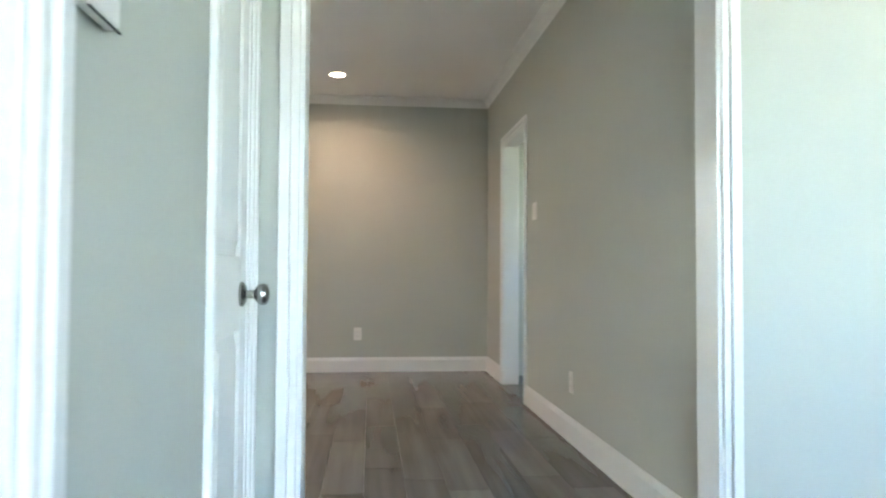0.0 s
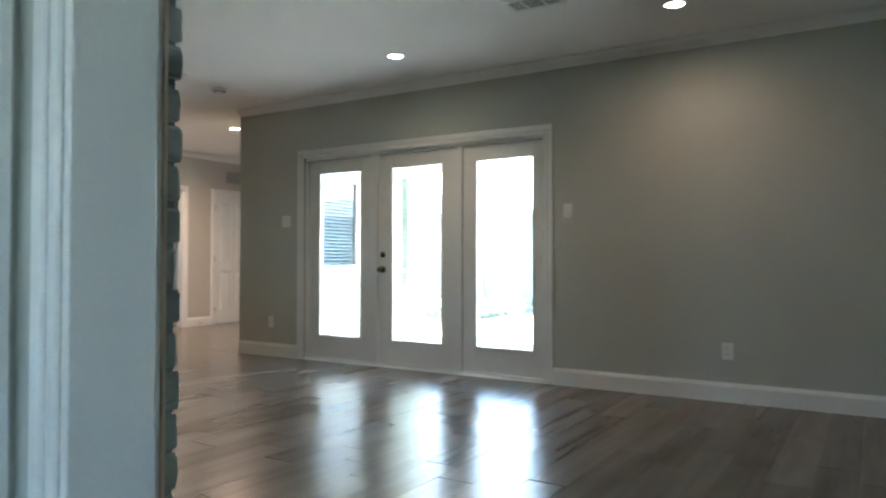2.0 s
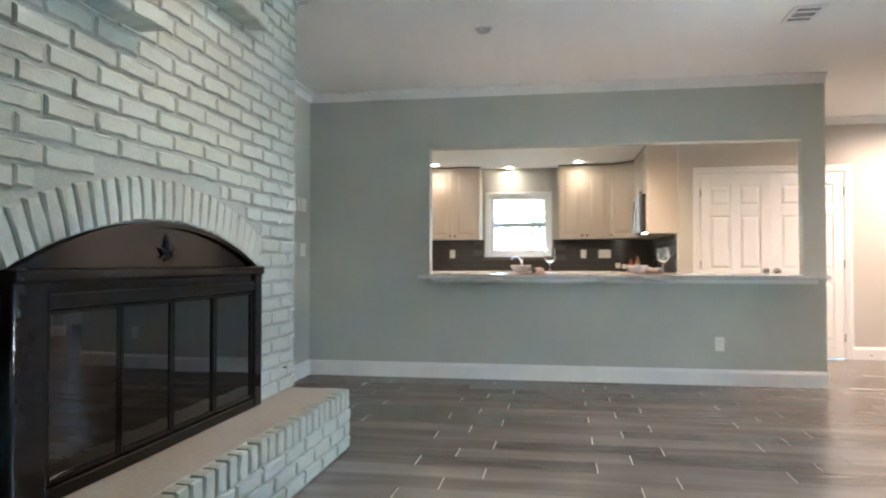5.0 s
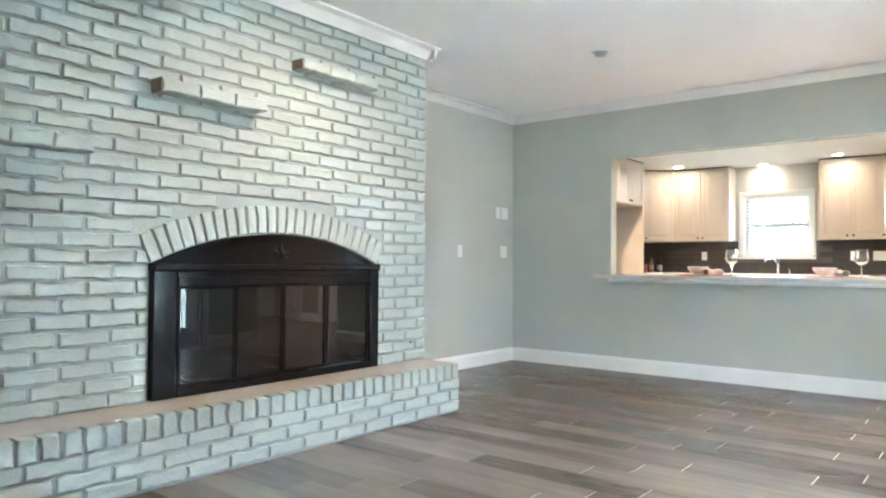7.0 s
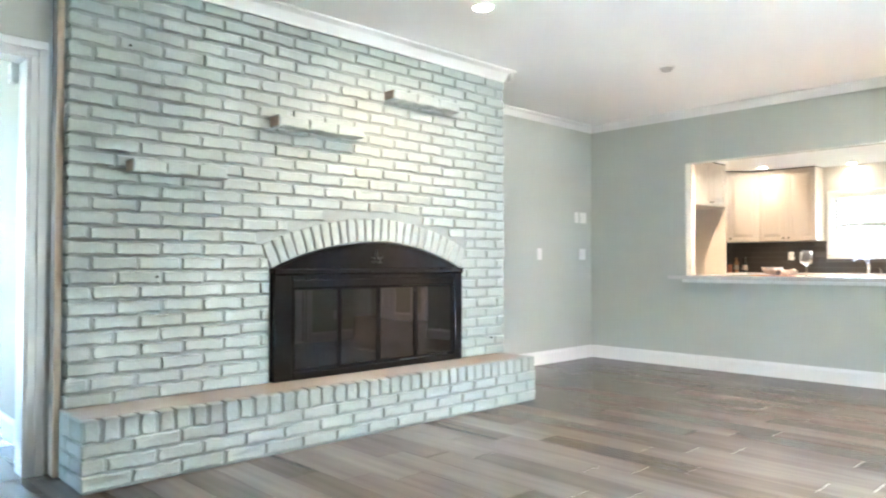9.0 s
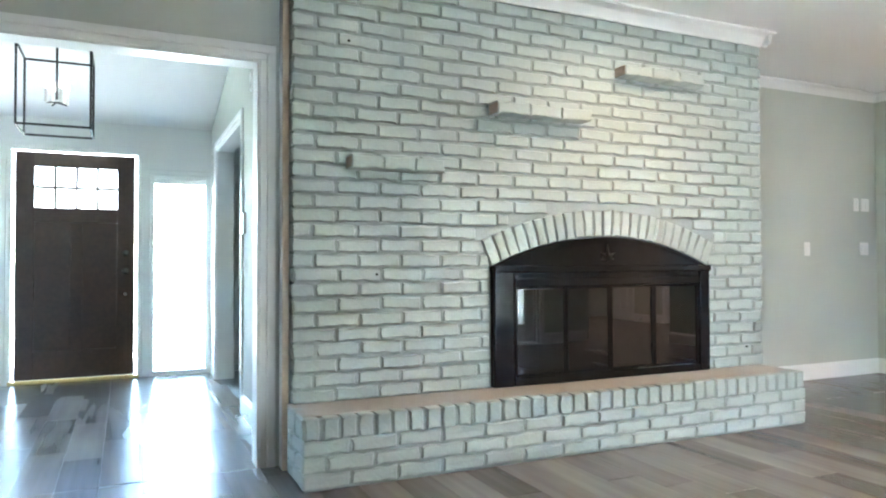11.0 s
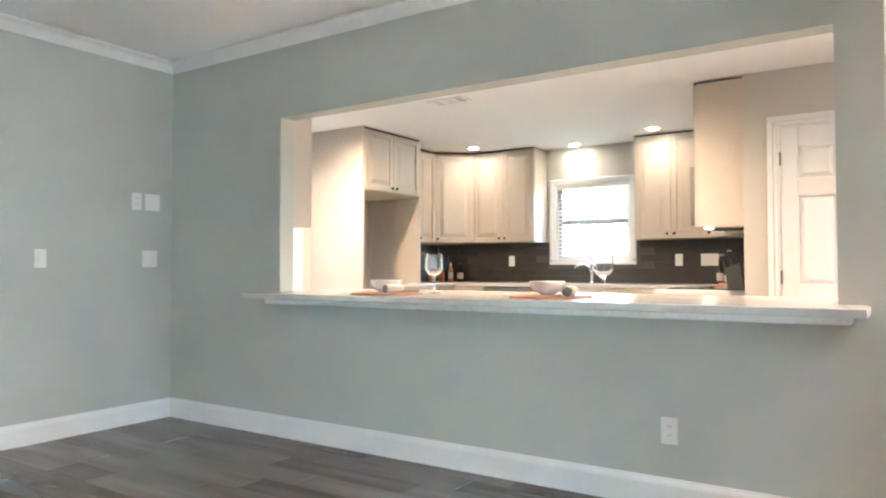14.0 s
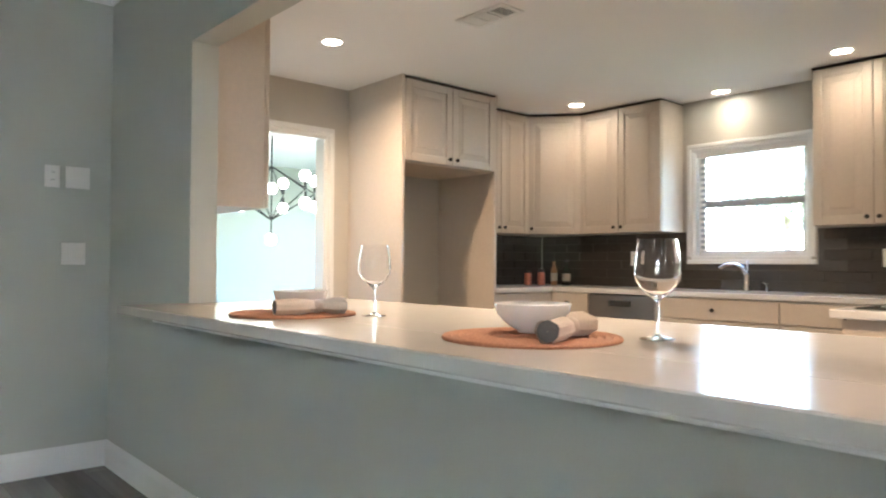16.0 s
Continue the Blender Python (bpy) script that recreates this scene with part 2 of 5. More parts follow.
def lathe(bm, profile, p=(0, 0, 0), seg=28, axis="z", cap=True):
    rings = []
    for r, h in profile:
        ring = []
        for k in range(seg):
            a = 2 * math.pi * k / seg
            c, s = r * math.cos(a), r * math.sin(a)
            v = {"z": (c, s, h), "x": (h, c, s), "y": (s, h, c)}[axis]
            ring.append(bm.verts.new((p[0] + v[0], p[1] + v[1], p[2] + v[2])))
        rings.append(ring)
    for lo, hi in zip(rings, rings[1:]):
        for k in range(seg):
            bm.faces.new((lo[k], lo[(k + 1) % seg], hi[(k + 1) % seg], hi[k]))
    for ring in (rings[0], rings[-1]) if cap else ():
        if (ring[0].co - ring[seg // 2].co).length > 1e-5:
            bm.faces.new(ring)
    bmesh.ops.recalc_face_normals(bm, faces=bm.faces)
    return bm


def prism(bm, poly, lo, hi, axis="x"):
    """A polygon of (a, b) drawn out along an axis: x takes (y, z), y takes (x, z), z takes (x, y)."""
    def at(a, b, h):
        return {"x": (h, a, b), "y": (a, h, b), "z": (a, b, h)}[axis]
    f = [bm.verts.new(at(a, b, lo)) for a, b in poly]
    g = [bm.verts.new(at(a, b, hi)) for a, b in poly]
    bm.faces.new(f)
    bm.faces.new(list(reversed(g)))
    n = len(poly)
    for k in range(n):
        bm.faces.new((f[k], g[k], g[(k + 1) % n], f[(k + 1) % n]))
    bmesh.ops.recalc_face_normals(bm, faces=bm.faces)
    return bm


def finish(name, bm, mat, smooth=False):
    me = bpy.data.meshes.new(name)
    bm.normal_update()
    bm.to_mesh(me)
    bm.free()
    me.materials.append(mat)
    if smooth:
        for p in me.polygons:
            p.use_smooth = True
        me.set_sharp_from_angle(angle=radians(35))
    return me


def part(name, bm, mat, parent, label="", smooth=False):
    ob = new(name, finish(name, bm, mat, smooth))
    ob.parent = parent
    if label:
        tagged(ob, label)
    return ob


def structure(name, bm, mat, label, category, smooth=False):
    return tagged(new(name, finish(name, bm, mat, smooth)), label, category, kind="structure")


def thing(name, label, category, group="", kind="", m=None):
    ob = tagged(new(name), label, category, group, kind)
    ob.empty_display_size = 0.1
    if m is not None:
        ob.matrix_basis = m
    return ob


def one(name, bm, mat, label, category, group="", m=None, smooth=False):
    ob = tagged(new(name, finish(name, bm, mat, smooth)), label, category, group)
    if m is not None:
        ob.matrix_basis = m
    return ob


B = bmesh.new


def wall(name, axis, a0, a1, t0, t1, z0, z1, holes, mat, label):
    """A wall along x or y with thickness t0..t1; holes are (a0, a1, z0, z1)."""
    bm = B()
    cuts = sorted({a0, a1, *[h[0] for h in holes], *[h[1] for h in holes]})
    for lo, hi in zip(cuts, cuts[1:]):
        spans, z = [], z0
        for h in sorted((h for h in holes if h[0] <= lo and h[1] >= hi), key=lambda h: h[2]):
            if h[2] > z:
                spans.append((z, h[2]))
            z = h[3]
        if z < z1:
            spans.append((z, z1))
        for s0, s1 in spans:
            if axis == "x":
                box(bm, lo, t0, s0, hi, t1, s1)
            else:
                box(bm, t0, lo, s0, t1, hi, s1)
    bmesh.ops.remove_doubles(bm, verts=bm.verts, dist=0.0004)
    return structure(name, bm, mat, label, "wall")


def baseboard(axis, a0, a1, face, out, h=0.138, d=0.016):
    """A board on a wall's face; out is +1 or -1, the way into the room."""
    prof = [(0, 0), (d, 0), (d, h - 0.03), (d * 0.75, h - 0.018), (d * 0.45, h - 0.008), (d * 0.35, h), (0, h)]
    bm = B()
    poly = [(face + out * p, z) for p, z in prof]
    prism(bm, poly, a0, a1, axis)
    return structure("baseboard", bm, TRIM, "white painted tall wooden baseboard along the wall", "baseboard")


def crown(axis, a0, a1, face, out, top, h=0.075, d=0.075):
    prof = [(0, -h), (0.012, -h), (0.018, -h + 0.012), (d * 0.55, -0.028), (d * 0.8, -0.018), (d, -0.012), (d, 0), (0, 0)]
    bm = B()
    prism(bm, [(face + out * p, top + z) for p, z in prof], a0, a1, axis)
    return structure("trim", bm, TRIM, "white painted crown moulding under the ceiling", "crown moulding")


def casing(axis, a0, a1, z1, t0, t1, sides=(1, -1), w=0.075, z0=0.0, bottom=False, mat=None, jamb=True, label="white painted door casing and jamb"):
    """Frame of an opening a0..a1 up to z1 in a wall of faces t0 < t1: jamb lining and casing on the sides named."""
    root = thing("trim", label, "door casing", kind="structure")
    mat = mat or TRIM

    def b(name, lo, zl, hi, zh, d0, d1, bev=0.004):
        bm = B()
        if axis == "x":
            box(bm, lo, d0, zl, hi, d1, zh, bev)
        else:
            box(bm, d0, lo, zl, d1, hi, zh, bev)
        part(name, bm, mat, root)
    if jamb:
        for n, lo, hi in (("jamb", a0, a0 + 0.018), ("jamb", a1 - 0.018, a1)):
            b(n, lo, z0, hi, z1 - 0.018, t0 - 0.001, t1 + 0.001, 0.002)
        b("head_jamb", a0, z1 - 0.018, a1, z1, t0 - 0.001, t1 + 0.001, 0.002)
    for s in sides:
        f = t1 if s > 0 else t0
        for thick, inner, outer in ((0.012, 0.008, w * 0.5), (0.019, w * 0.5, w)):
            d0, d1 = sorted((f, f + s * thick))
            b("side_casing", a0 - outer + 0.014, z0, a0 - inner + 0.014, z1 + inner - 0.014, d0, d1)
            b("side_casing", a1 + inner - 0.014, z0, a1 + outer - 0.014, z1 + inner - 0.014, d0, d1)
            b("head_casing", a0 - outer + 0.014, z1 + inner - 0.014, a1 + outer - 0.014, z1 + outer - 0.014, d0, d1)
            if bottom:
                b("apron", a0 - outer + 0.014, z0 - outer + 0.014, a1 + outer - 0.014, z0 - inner + 0.014, d0, d1)
    return root


def knob_set(parent, x, z, y, out, mat=None):
    """A round door knob on the face y of a leaf; out is +1 or -1."""
    bm = lathe(B(), [(0.001, 0), (0.032, 0), (0.032, 0.006), (0.024, 0.012), (0.011, 0.016), (0.011, 0.034), (0.018, 0.038), (0.026, 0.046),
                     (0.028, 0.058), (0.025, 0.068), (0.012, 0.073), (0.001, 0.074)], seg=24, axis="y")
    bm.transform(Matrix.Translation((x, y, z)) @ Matrix.Diagonal((1, out, 1, 1)))
    bmesh.ops.recalc_face_normals(bm, faces=bm.faces)
    part("knob", bm, mat or NICKEL, parent, "satin nickel round knob", smooth=True)


def panel_door(name, w, h, columns, rows, label, m, knob_x=None, hinge_x=None, kind="", category="door", mat=None, sides=(-1,), knob_z=0.9):
    """A leaf of width w along x, face to -y, foot at the origin, with raised panels; rows are (z0, z1)."""
    mat = mat or DOORP
    root = thing(name, label, category, kind=kind, m=m)
    t = 0.035
    bm = B()
    box(bm, 0, 0.013, 0, w, t - 0.013, h)
    part("core", bm, mat, root)
    stile = 0.105 if columns > 1 else 0.09
    mid = 0.10
    cw = (w - 2 * stile - mid * (columns - 1)) / columns
    xs = [(stile + k * (cw + mid), stile + k * (cw + mid) + cw) for k in range(columns)]
    for s in sides:
        y0, y1 = (0, 0.013) if s < 0 else (t - 0.013, t)
        for lo, hi in [(0, stile), (w - stile, w)] + [(a[1], b_[0]) for a, b_ in zip(xs, xs[1:])]:
            part("stile", box(B(), lo, y0, 0, hi, y1, h, 0.0025), mat, root)
        edges = [0] + [v for r in rows for v in r] + [h]
        for lo, hi in zip(edges[::2], edges[1::2]):
            for a, b_ in xs:
                part("rail", box(B(), a, y0, lo, b_, y1, hi, 0.0025), mat, root)
        for z0, z1 in rows:
            for a, b_ in xs:
                bm = B()
                g = 0.010
                f = [bm.verts.new(v) for v in ((a + g, 0.013, z0 + g), (b_ - g, 0.013, z0 + g), (b_ - g, 0.013, z1 - g), (a + g, 0.013, z1 - g))]
                i = 0.036
                k = [bm.verts.new(v) for v in ((a + i, 0.0015, z0 + i), (b_ - i, 0.0015, z0 + i), (b_ - i, 0.0015, z1 - i), (a + i, 0.0015, z1 - i))]
                bm.faces.new(k)
                for n in range(4):
                    bm.faces.new((f[n], f[(n + 1) % 4], k[(n + 1) % 4], k[n]))
                if s > 0:
                    bm.transform(Matrix.Translation((0, t, 0)) @ Matrix.Diagonal((1, -1, 1, 1)))
                bmesh.ops.recalc_face_normals(bm, faces=bm.faces)
                part("panel", bm, mat, root)
    if knob_x is not None:
        knob_set(root, knob_x, knob_z, 0, -1)
    if hinge_x is not None:
        for z in (0.22, 1.02, 1.82):
            bm = cyl(B(), (hinge_x, -0.006, z), 0.006, 0.09, seg=10)
            part("hinge", bm, NICKEL, root, "satin nickel hinge")
    return root


SIX = [(0.19, 0.83), (0.97, 1.56), (1.68, 1.90)]
H = 2.63      # ceiling of the living room and hall
HK = 2.436    # ceiling of the kitchen

# ---------------------------------------------------------------- structure: walls
YC = 1.93     # closet wall of the hall
wall("wall_north", "x", -0.02, 4.52, 0, 0.12, 0, H, [(1.15, 4.345, 0.895, 2.09)], WALL, "grey painted wall with a wide pass-through to the kitchen")
wall("wall_west", "y", -2.60, 0.0, -0.12, 0, 0, H, [], WALL, "grey painted wall beside the chimney breast")
wall("wall_east", "y", -7.31, -0.97, 5.24, 5.40, 0, H, [(-4.54, -1.90, 0.0, 2.04)], WALL, "grey painted wall with a wide French door opening")
wall("wall_south", "x", 0.66, 5.24, -7.31, -7.19, 0, H, [(3.58, 4.42, 0.0, 2.05)], WALL, "grey painted wall with an open doorway")
wall("wall_partition", "y", -9.5, -5.726, 0.52, 0.66, 0, 3.3, [(-7.108, -5.848, 0.0, 2.10)], WALL, "grey painted partition wall with a wide cased opening")
wall("wall_closet", "x", -2.75, 0.52, -5.726, -5.58, 0, 3.3, [(-0.005, 0.470, 0, 2.05), (-2.30, -0.775, 0, 2.08)], WALL, "pale grey entry wall with a closet door and cased opening")
# The last hole is out of view, added to let daylight into the entry.
wall("wall_front", "y", -9.5, -3.0, -2.90, -2.75, 0, 3.3, [(-7.40, -6.36, 0, 2.07), (-6.25, -5.76, 0.04, 1.87), (-9.3, -8.35, 1.0, 2.25)], TRIM, "white painted front wall with entrance door, sidelight and an added unseen opening")
wall("wall_entry_south", "x", -2.75, 0.66, -9.62, -9.5, 0, 3.3, [], WALL, "plain grey wall closing the entry")
wall("wall_study", "x", -2.75, 0.52, -3.12, -3.0, 0, 2.7, [], WALL, "plain grey wall of the next room")
wall("wall_study_side", "y", -5.58, -3.12, -0.02, 0.10, 0, 2.7, [], WALL, "plain grey side wall of the next room")
wall("wall_hall_far", "x", 3.65, 8.9, YC, YC + 0.12, 0, H, [(3.865, 5.395, 0, 2.055), (5.965, 6.775, 0, 2.055), (7.33, 8.11, 0, 2.055)], WARM_WALL, "beige-grey hall wall with three doors")
wall("wall_hall_south", "x", 5.40, 8.8, -0.97, -0.82, 0, H, [(6.3, 8.25, 0.88, 2.08)], WALL, "grey wall of the wing with a wide window")
# Hole added out of view so that sunlight gets into the bathroom.
wall("wall_hall_east", "y", -0.82, 5.2, 8.8, 8.95, 0, H, [(2.5, 3.0, 1.2, 2.2)], WALL, "grey wall closing the hall, with an added unseen opening")
wall("wall_kitchen_north", "x", -0.42, 3.77, 4.03, 4.18, 0, HK + 0.1, [(1.285, 2.155, 1.185, 2.03)], WARM_WALL, "beige-grey kitchen wall with a sash window over the sink")
wall("wall_kitchen_east", "y", YC + 0.12, 4.03, 3.65, 3.77, 0, HK + 0.1, [], WARM_WALL, "beige-grey kitchen side wall")
wall("wall_kitchen_west", "y", 0.12, 4.03, -0.42, -0.30, 0, HK + 0.1, [(0.62, 1.585, 0, 2.06)], WARM_WALL, "beige-grey kitchen wall with a doorway to the dining room")
# West and north dining walls have unseen openings added to brighten the room.
wall("wall_dining_west", "y", -1.2, 5.0, -4.6, -4.48, 0, HK + 0.1, [(0.4, 2.0, 0.8, 2.1)], WALL, "pale dining room wall with an added unseen daylight opening")
wall("wall_dining_south", "x", -4.6, -0.12, -1.32, -1.2, 0, HK + 0.1, [], WALL, "pale dining room wall")
wall("wall_dining_north", "x", -4.6, -0.42, 5.0, 5.12, 0, HK + 0.1, [(-3.6, -1.6, 0.7, 2.1)], WALL, "pale dining room wall with an added unseen daylight opening")
# Second unseen hole, added to brighten the bathroom.
wall("wall_bath_back", "x", 5.4, 8.8, 4.6, 4.72, 0, H, [(8.34, 8.78, 0.3, 2.5)], BATH, "blue-grey bathroom wall with an added unseen opening")
wall("wall_bath_west", "y", YC + 0.12, 4.6, 5.62, 5.74, 0, H, [], BATH, "blue-grey bathroom side wall")
wall("wall_bath_return", "x", 6.80, 7.30, 2.35, 2.45, 0, H, [], BATH, "blue-grey bathroom return wall beside the door")
# The hole is an unseen opening, added to bring daylight into this room.
wall("wall_room_back", "x", 2.2, 5.4, -9.0, -8.88, 0, H, [(2.4, 3.3, 1.1, 2.0)], WALL, "plain wall of the room beyond the open doorway")
wall("wall_room_east", "y", -8.88, -7.31, 4.9, 5.02, 0, H, [], WALL, "plain wall of the room beyond the open doorway")
wall("wall_room_west", "y", -8.88, -7.31, 2.2, 2.32, 0, H, [], WALL, "plain wall of the room beyond the open doorway")

# ceilings
structure("ceiling", box(B(), 0.52, -9.1, H, 8.95, 0.12, H + 0.1), CEIL, "white painted living room ceiling", "ceiling")
structure("ceiling_recess", box(B(), -0.12, -2.7, H, 0.52, 0.12, H + 0.1), CEIL, "white painted ceiling beside the chimney breast", "ceiling")
structure("ceiling_hall", box(B(), 4.50, 0.12, H, 8.95, 4.72, H + 0.1), CEIL, "white painted hall ceiling", "ceiling")
structure("ceiling_kitchen", box(B(), -0.42, 0.12, HK, 4.50, 4.18, HK + 0.265), CEIL, "white painted lower kitchen ceiling", "ceiling")
structure("ceiling_dining", box(B(), -4.6, -1.32, HK, -0.42, 5.12, HK + 0.1), CEIL, "white painted dining room ceiling", "ceiling")
structure("ceiling_study", box(B(), -2.9, -5.6, 2.5, 0.1, -3.0, 2.6), CEIL, "white painted ceiling of the side room", "ceiling")
bm = B()
prism(bm, [(-2.92, 2.30), (0.66, 3.15), (0.66, 3.25), (-2.92, 2.42)], -9.6, -5.60, "y")
structure("ceiling_entry", bm, CEIL, "white sloped entry ceiling", "ceiling")

# crown mouldings
crown("x", 0.0, 4.52, 0, -1, H)
crown("y", -2.46, 0, 0, 1, H)
crown("y", -7.19, -0.97, 5.24, -1, H)
crown("x", 0.66, 5.24, -7.19, 1, H)
crown("y", -5.735, -2.40, 0.82, 1, H, 0.085, 0.095)
crown("x", 0.0, 0.90, -2.455, 1, H, 0.085, 0.055)
crown("x", 4.5, 8.8, YC, -1, H)
crown("y", -7.19, -5.75, 0.66, 1, H)

# baseboards
baseboard("x", 0, 4.52, 0, -1)
baseboard("y", -2.47, 0, 0, 1)
baseboard("y", -1.835, -0.97, 5.24, -1)
baseboard("y", -7.19, -4.60, 5.24, -1)
baseboard("x", 0.75, 3.515, -7.19, 1)
baseboard("x", 4.485, 5.24, -7.19, 1)
baseboard("x", 5.455, 5.90, YC, -1)
baseboard("x", 6.84, 7.27, YC, -1)
baseboard("x", 3.65, 3.80, YC, -1)
baseboard("y", 0, 0.12, 4.52, 1)
baseboard("x", -0.705, -0.07, -5.726, -1)
baseboard("y", -9.5, -7.16, 0.52, -1)
baseboard("x", -2.75, 0.0, -3.12, -1)
baseboard("x", 5.74, 8.8, 4.6, -1)
baseboard("x", 6.80, 7.30, 2.35, -1)
baseboard("x", 2.32, 4.9, -8.88, 1)

# cased openings
casing("y", -7.108, -5.848, 2.10, 0.52, 0.66, sides=(1,), w=0.088, label="white painted casing of the wide opening to the entry")
casing("y", -7.108, -5.848, 2.10, 0.52, 0.66, sides=(-1,), w=0.066, jamb=False, label="white painted casing on the entry side of the opening")
casing("x", 3.58, 4.42, 2.05, -7.31, -7.19, label="white painted casing of the open doorway")
casing("x", -0.005, 0.470, 2.05, -5.726, -5.58, sides=(-1,), w=0.048, label="white painted casing of the narrow closet door")
casing("x", -2.30, -0.775, 2.08, -5.726, -5.58, label="white painted casing of the entry side opening")
casing("x", 3.865, 5.395, 2.055, YC, YC + 0.12, sides=(-1,), label="white painted casing of the double closet doors")
casing("x", 5.965, 6.775, 2.055, YC, YC + 0.12, label="white painted casing of the bathroom doorway")
casing("x", 7.33, 8.11, 2.055, YC, YC + 0.12, sides=(-1,), label="white painted casing of the hall door")
casing("y", 0.62, 1.585, 2.06, -0.42, -0.30, label="white painted casing of the dining room doorway")
casing("x", 1.285, 2.155, 2.03, 4.03, 4.18, sides=(-1,), z0=1.185, bottom=True, w=0.068, label="white painted casing of the kitchen window")
casing("y", -6.25, -5.76, 1.87, -2.90, -2.75, sides=(1,), z0=0.04, bottom=True, label="white painted casing of the sidelight")
bm = B()
box(bm, 0.68, -5.757, 0.0, 0.751, -5.724, H - 0.085, 0.003)
structure("trim", bm, TRIM, "white painted board between the casing and the brick", "trim board")
bm = B()
box(bm, 0.752, -5.757, 0.0, 0.762, -5.724, H - 0.085, 0.002)
structure("trim", bm, PINE, "raw pine strip closing the edge of the brick", "trim strip")

# ---------------------------------------------------------------- French doors
def french_leaf(y0, y1, g0, g1, handle=None):
    """A glazed leaf between y0 > y1, glass between g0 > g1."""
    root = thing("door_glazed", "white full-glass French door leaf, closed", "glass door", "French doors", kind="structure")
    xa, xb = 5.295, 5.34
    part("stile", box(B(), xa, g0, 0.03, xb, y0, 2.005, 0.003), DOORP, root)
    part("stile", box(B(), xa, y1, 0.03, xb, g1, 2.005, 0.003), DOORP, root)
    part("bottom_rail", box(B(), xa, g1, 0.03, xb, g0, 0.235, 0.003), DOORP, root)
    part("top_rail", box(B(), xa, g1, 1.89, xb, g0, 2.005, 0.003), DOORP, root)
    for a in ((g1, 0.235, g1 + 0.018, 1.89), (g0 - 0.018, 0.235, g0, 1.89), (g1 + 0.018, 0.235, g0 - 0.018, 0.253), (g1 + 0.018, 1.872, g0 - 0.018, 1.89)):
        part("glazing_bead", box(B(), xa - 0.008, a[0], a[1], xb + 0.006, a[2], a[3], 0.004), DOORP, root)
    p = part("pane", box(B(), 5.315, g1 + 0.01, 0.245, 5.321, g0 - 0.01, 1.88), GLASS, root, "clear glass pane")
    p.visible_shadow = False
    if handle:
        for z, r in ((0.915, 0.033), (1.055, 0.03)):
            bm = lathe(B(), [(0.001, 0), (r, 0), (r, -0.008), (0.02, -0.014), (0.001, -0.015)], (xa, handle, z), seg=20, axis="x")
            part("rose", bm, NICKEL, root, "satin nickel rose", smooth=True)
        bm = lathe(B(), [(0.011, -0.012), (0.011, -0.035), (0.024, -0.045), (0.027, -0.058), (0.02, -0.068), (0.001, -0.07)], (xa, handle, 0.915), seg=20, axis="x")
        part("knob", bm, NICKEL, root, "satin nickel knob", smooth=True)
        part("thumb_turn", box(B(), xa - 0.035, handle - 0.005, 1.035, xa - 0.012, handle + 0.005, 1.075, 0.003), NICKEL, root)


french_leaf(-1.935, -2.722, -2.055, -2.60)
french_leaf(-2.812, -3.658, -2.955, -3.53, handle=-2.86)
french_leaf(-3.742, -4.505, -3.86, -4.425)
root = thing("trim", "white painted frame and mullions of the French doors", "door frame", kind="structure")
for y0, y1 in ((-1.932, -1.90), (-2.81, -2.725), (-3.74, -3.66), (-4.54, -4.508)):
    part("mullion", box(B(), 5.262, y0 if y0 < y1 else y1, 0.0, 5.40, max(y0, y1), 2.008, 0.004), TRIM, root)
part("head", box(B(), 5.262, -4.54, 2.008, 5.40, -1.90, 2.04, 0.003), TRIM, root)
part("sill", box(B(), 5.25, -4.54, 0.0, 5.42, -1.90, 0.027, 0.003), TRIM, root, "white painted threshold")
casing("y", -4.54, -1.90, 2.04, 5.24, 5.40, sides=(-1,), jamb=False, w=0.09, label="white painted casing round the French doors")

# ---------------------------------------------------------------- doors
panel_door("door_closet", 0.45, 2.025, 1, [(0.18, 0.795), (0.985, 1.90)], "white two-panel narrow closet door, closed, with a nickel knob",
           pose(0.007, -5.721, 0.008), knob_x=0.37, hinge_x=0.0, kind="structure", knob_z=0.887)
panel_door("door_hall_closet", 0.745, 2.03, 2, SIX, "white six-panel closet door, closed, one of a pair", pose(3.884, YC + 0.006, 0.008), knob_x=0.69, hinge_x=0.0, kind="structure", knob_z=0.95)
panel_door("door_hall_closet", 0.745, 2.03, 2, SIX, "white six-panel closet door, closed, one of a pair", pose(4.632, YC + 0.006, 0.008), knob_x=0.055, hinge_x=0.745, kind="structure", knob_z=0.95)
panel_door("door_hall", 0.74, 2.03, 2, SIX, "white six-panel hall door, closed", pose(7.35, YC + 0.006, 0.008), knob_x=0.68, hinge_x=0.0, kind="structure")
panel_door("door_room", 0.76, 2.03, 2, SIX, "white six-panel door, standing open into the next room", pose(3.605, -7.318, 0.008, 0, 0, -82), kind="structure", sides=(-1, 1))

# entrance door: dark wood with four small panes
root = thing("door_entrance", "dark walnut craftsman entrance door with four small panes", "door", kind="structure", m=pose(-2.79, 0, 0))
y0, y1 = -7.36, -6.40
for lo, hi in ((y0, y0 + 0.15), (y1 - 0.15, y1)):
    part("stile", box(B(), -0.022, lo, 0.03, 0.022, hi, 2.04, 0.003), DOORWOOD, root)
part("bottom_rail", box(B(), -0.022, y0 + 0.15, 0.03, 0.022, y1 - 0.15, 0.28, 0.003), DOORWOOD, root)
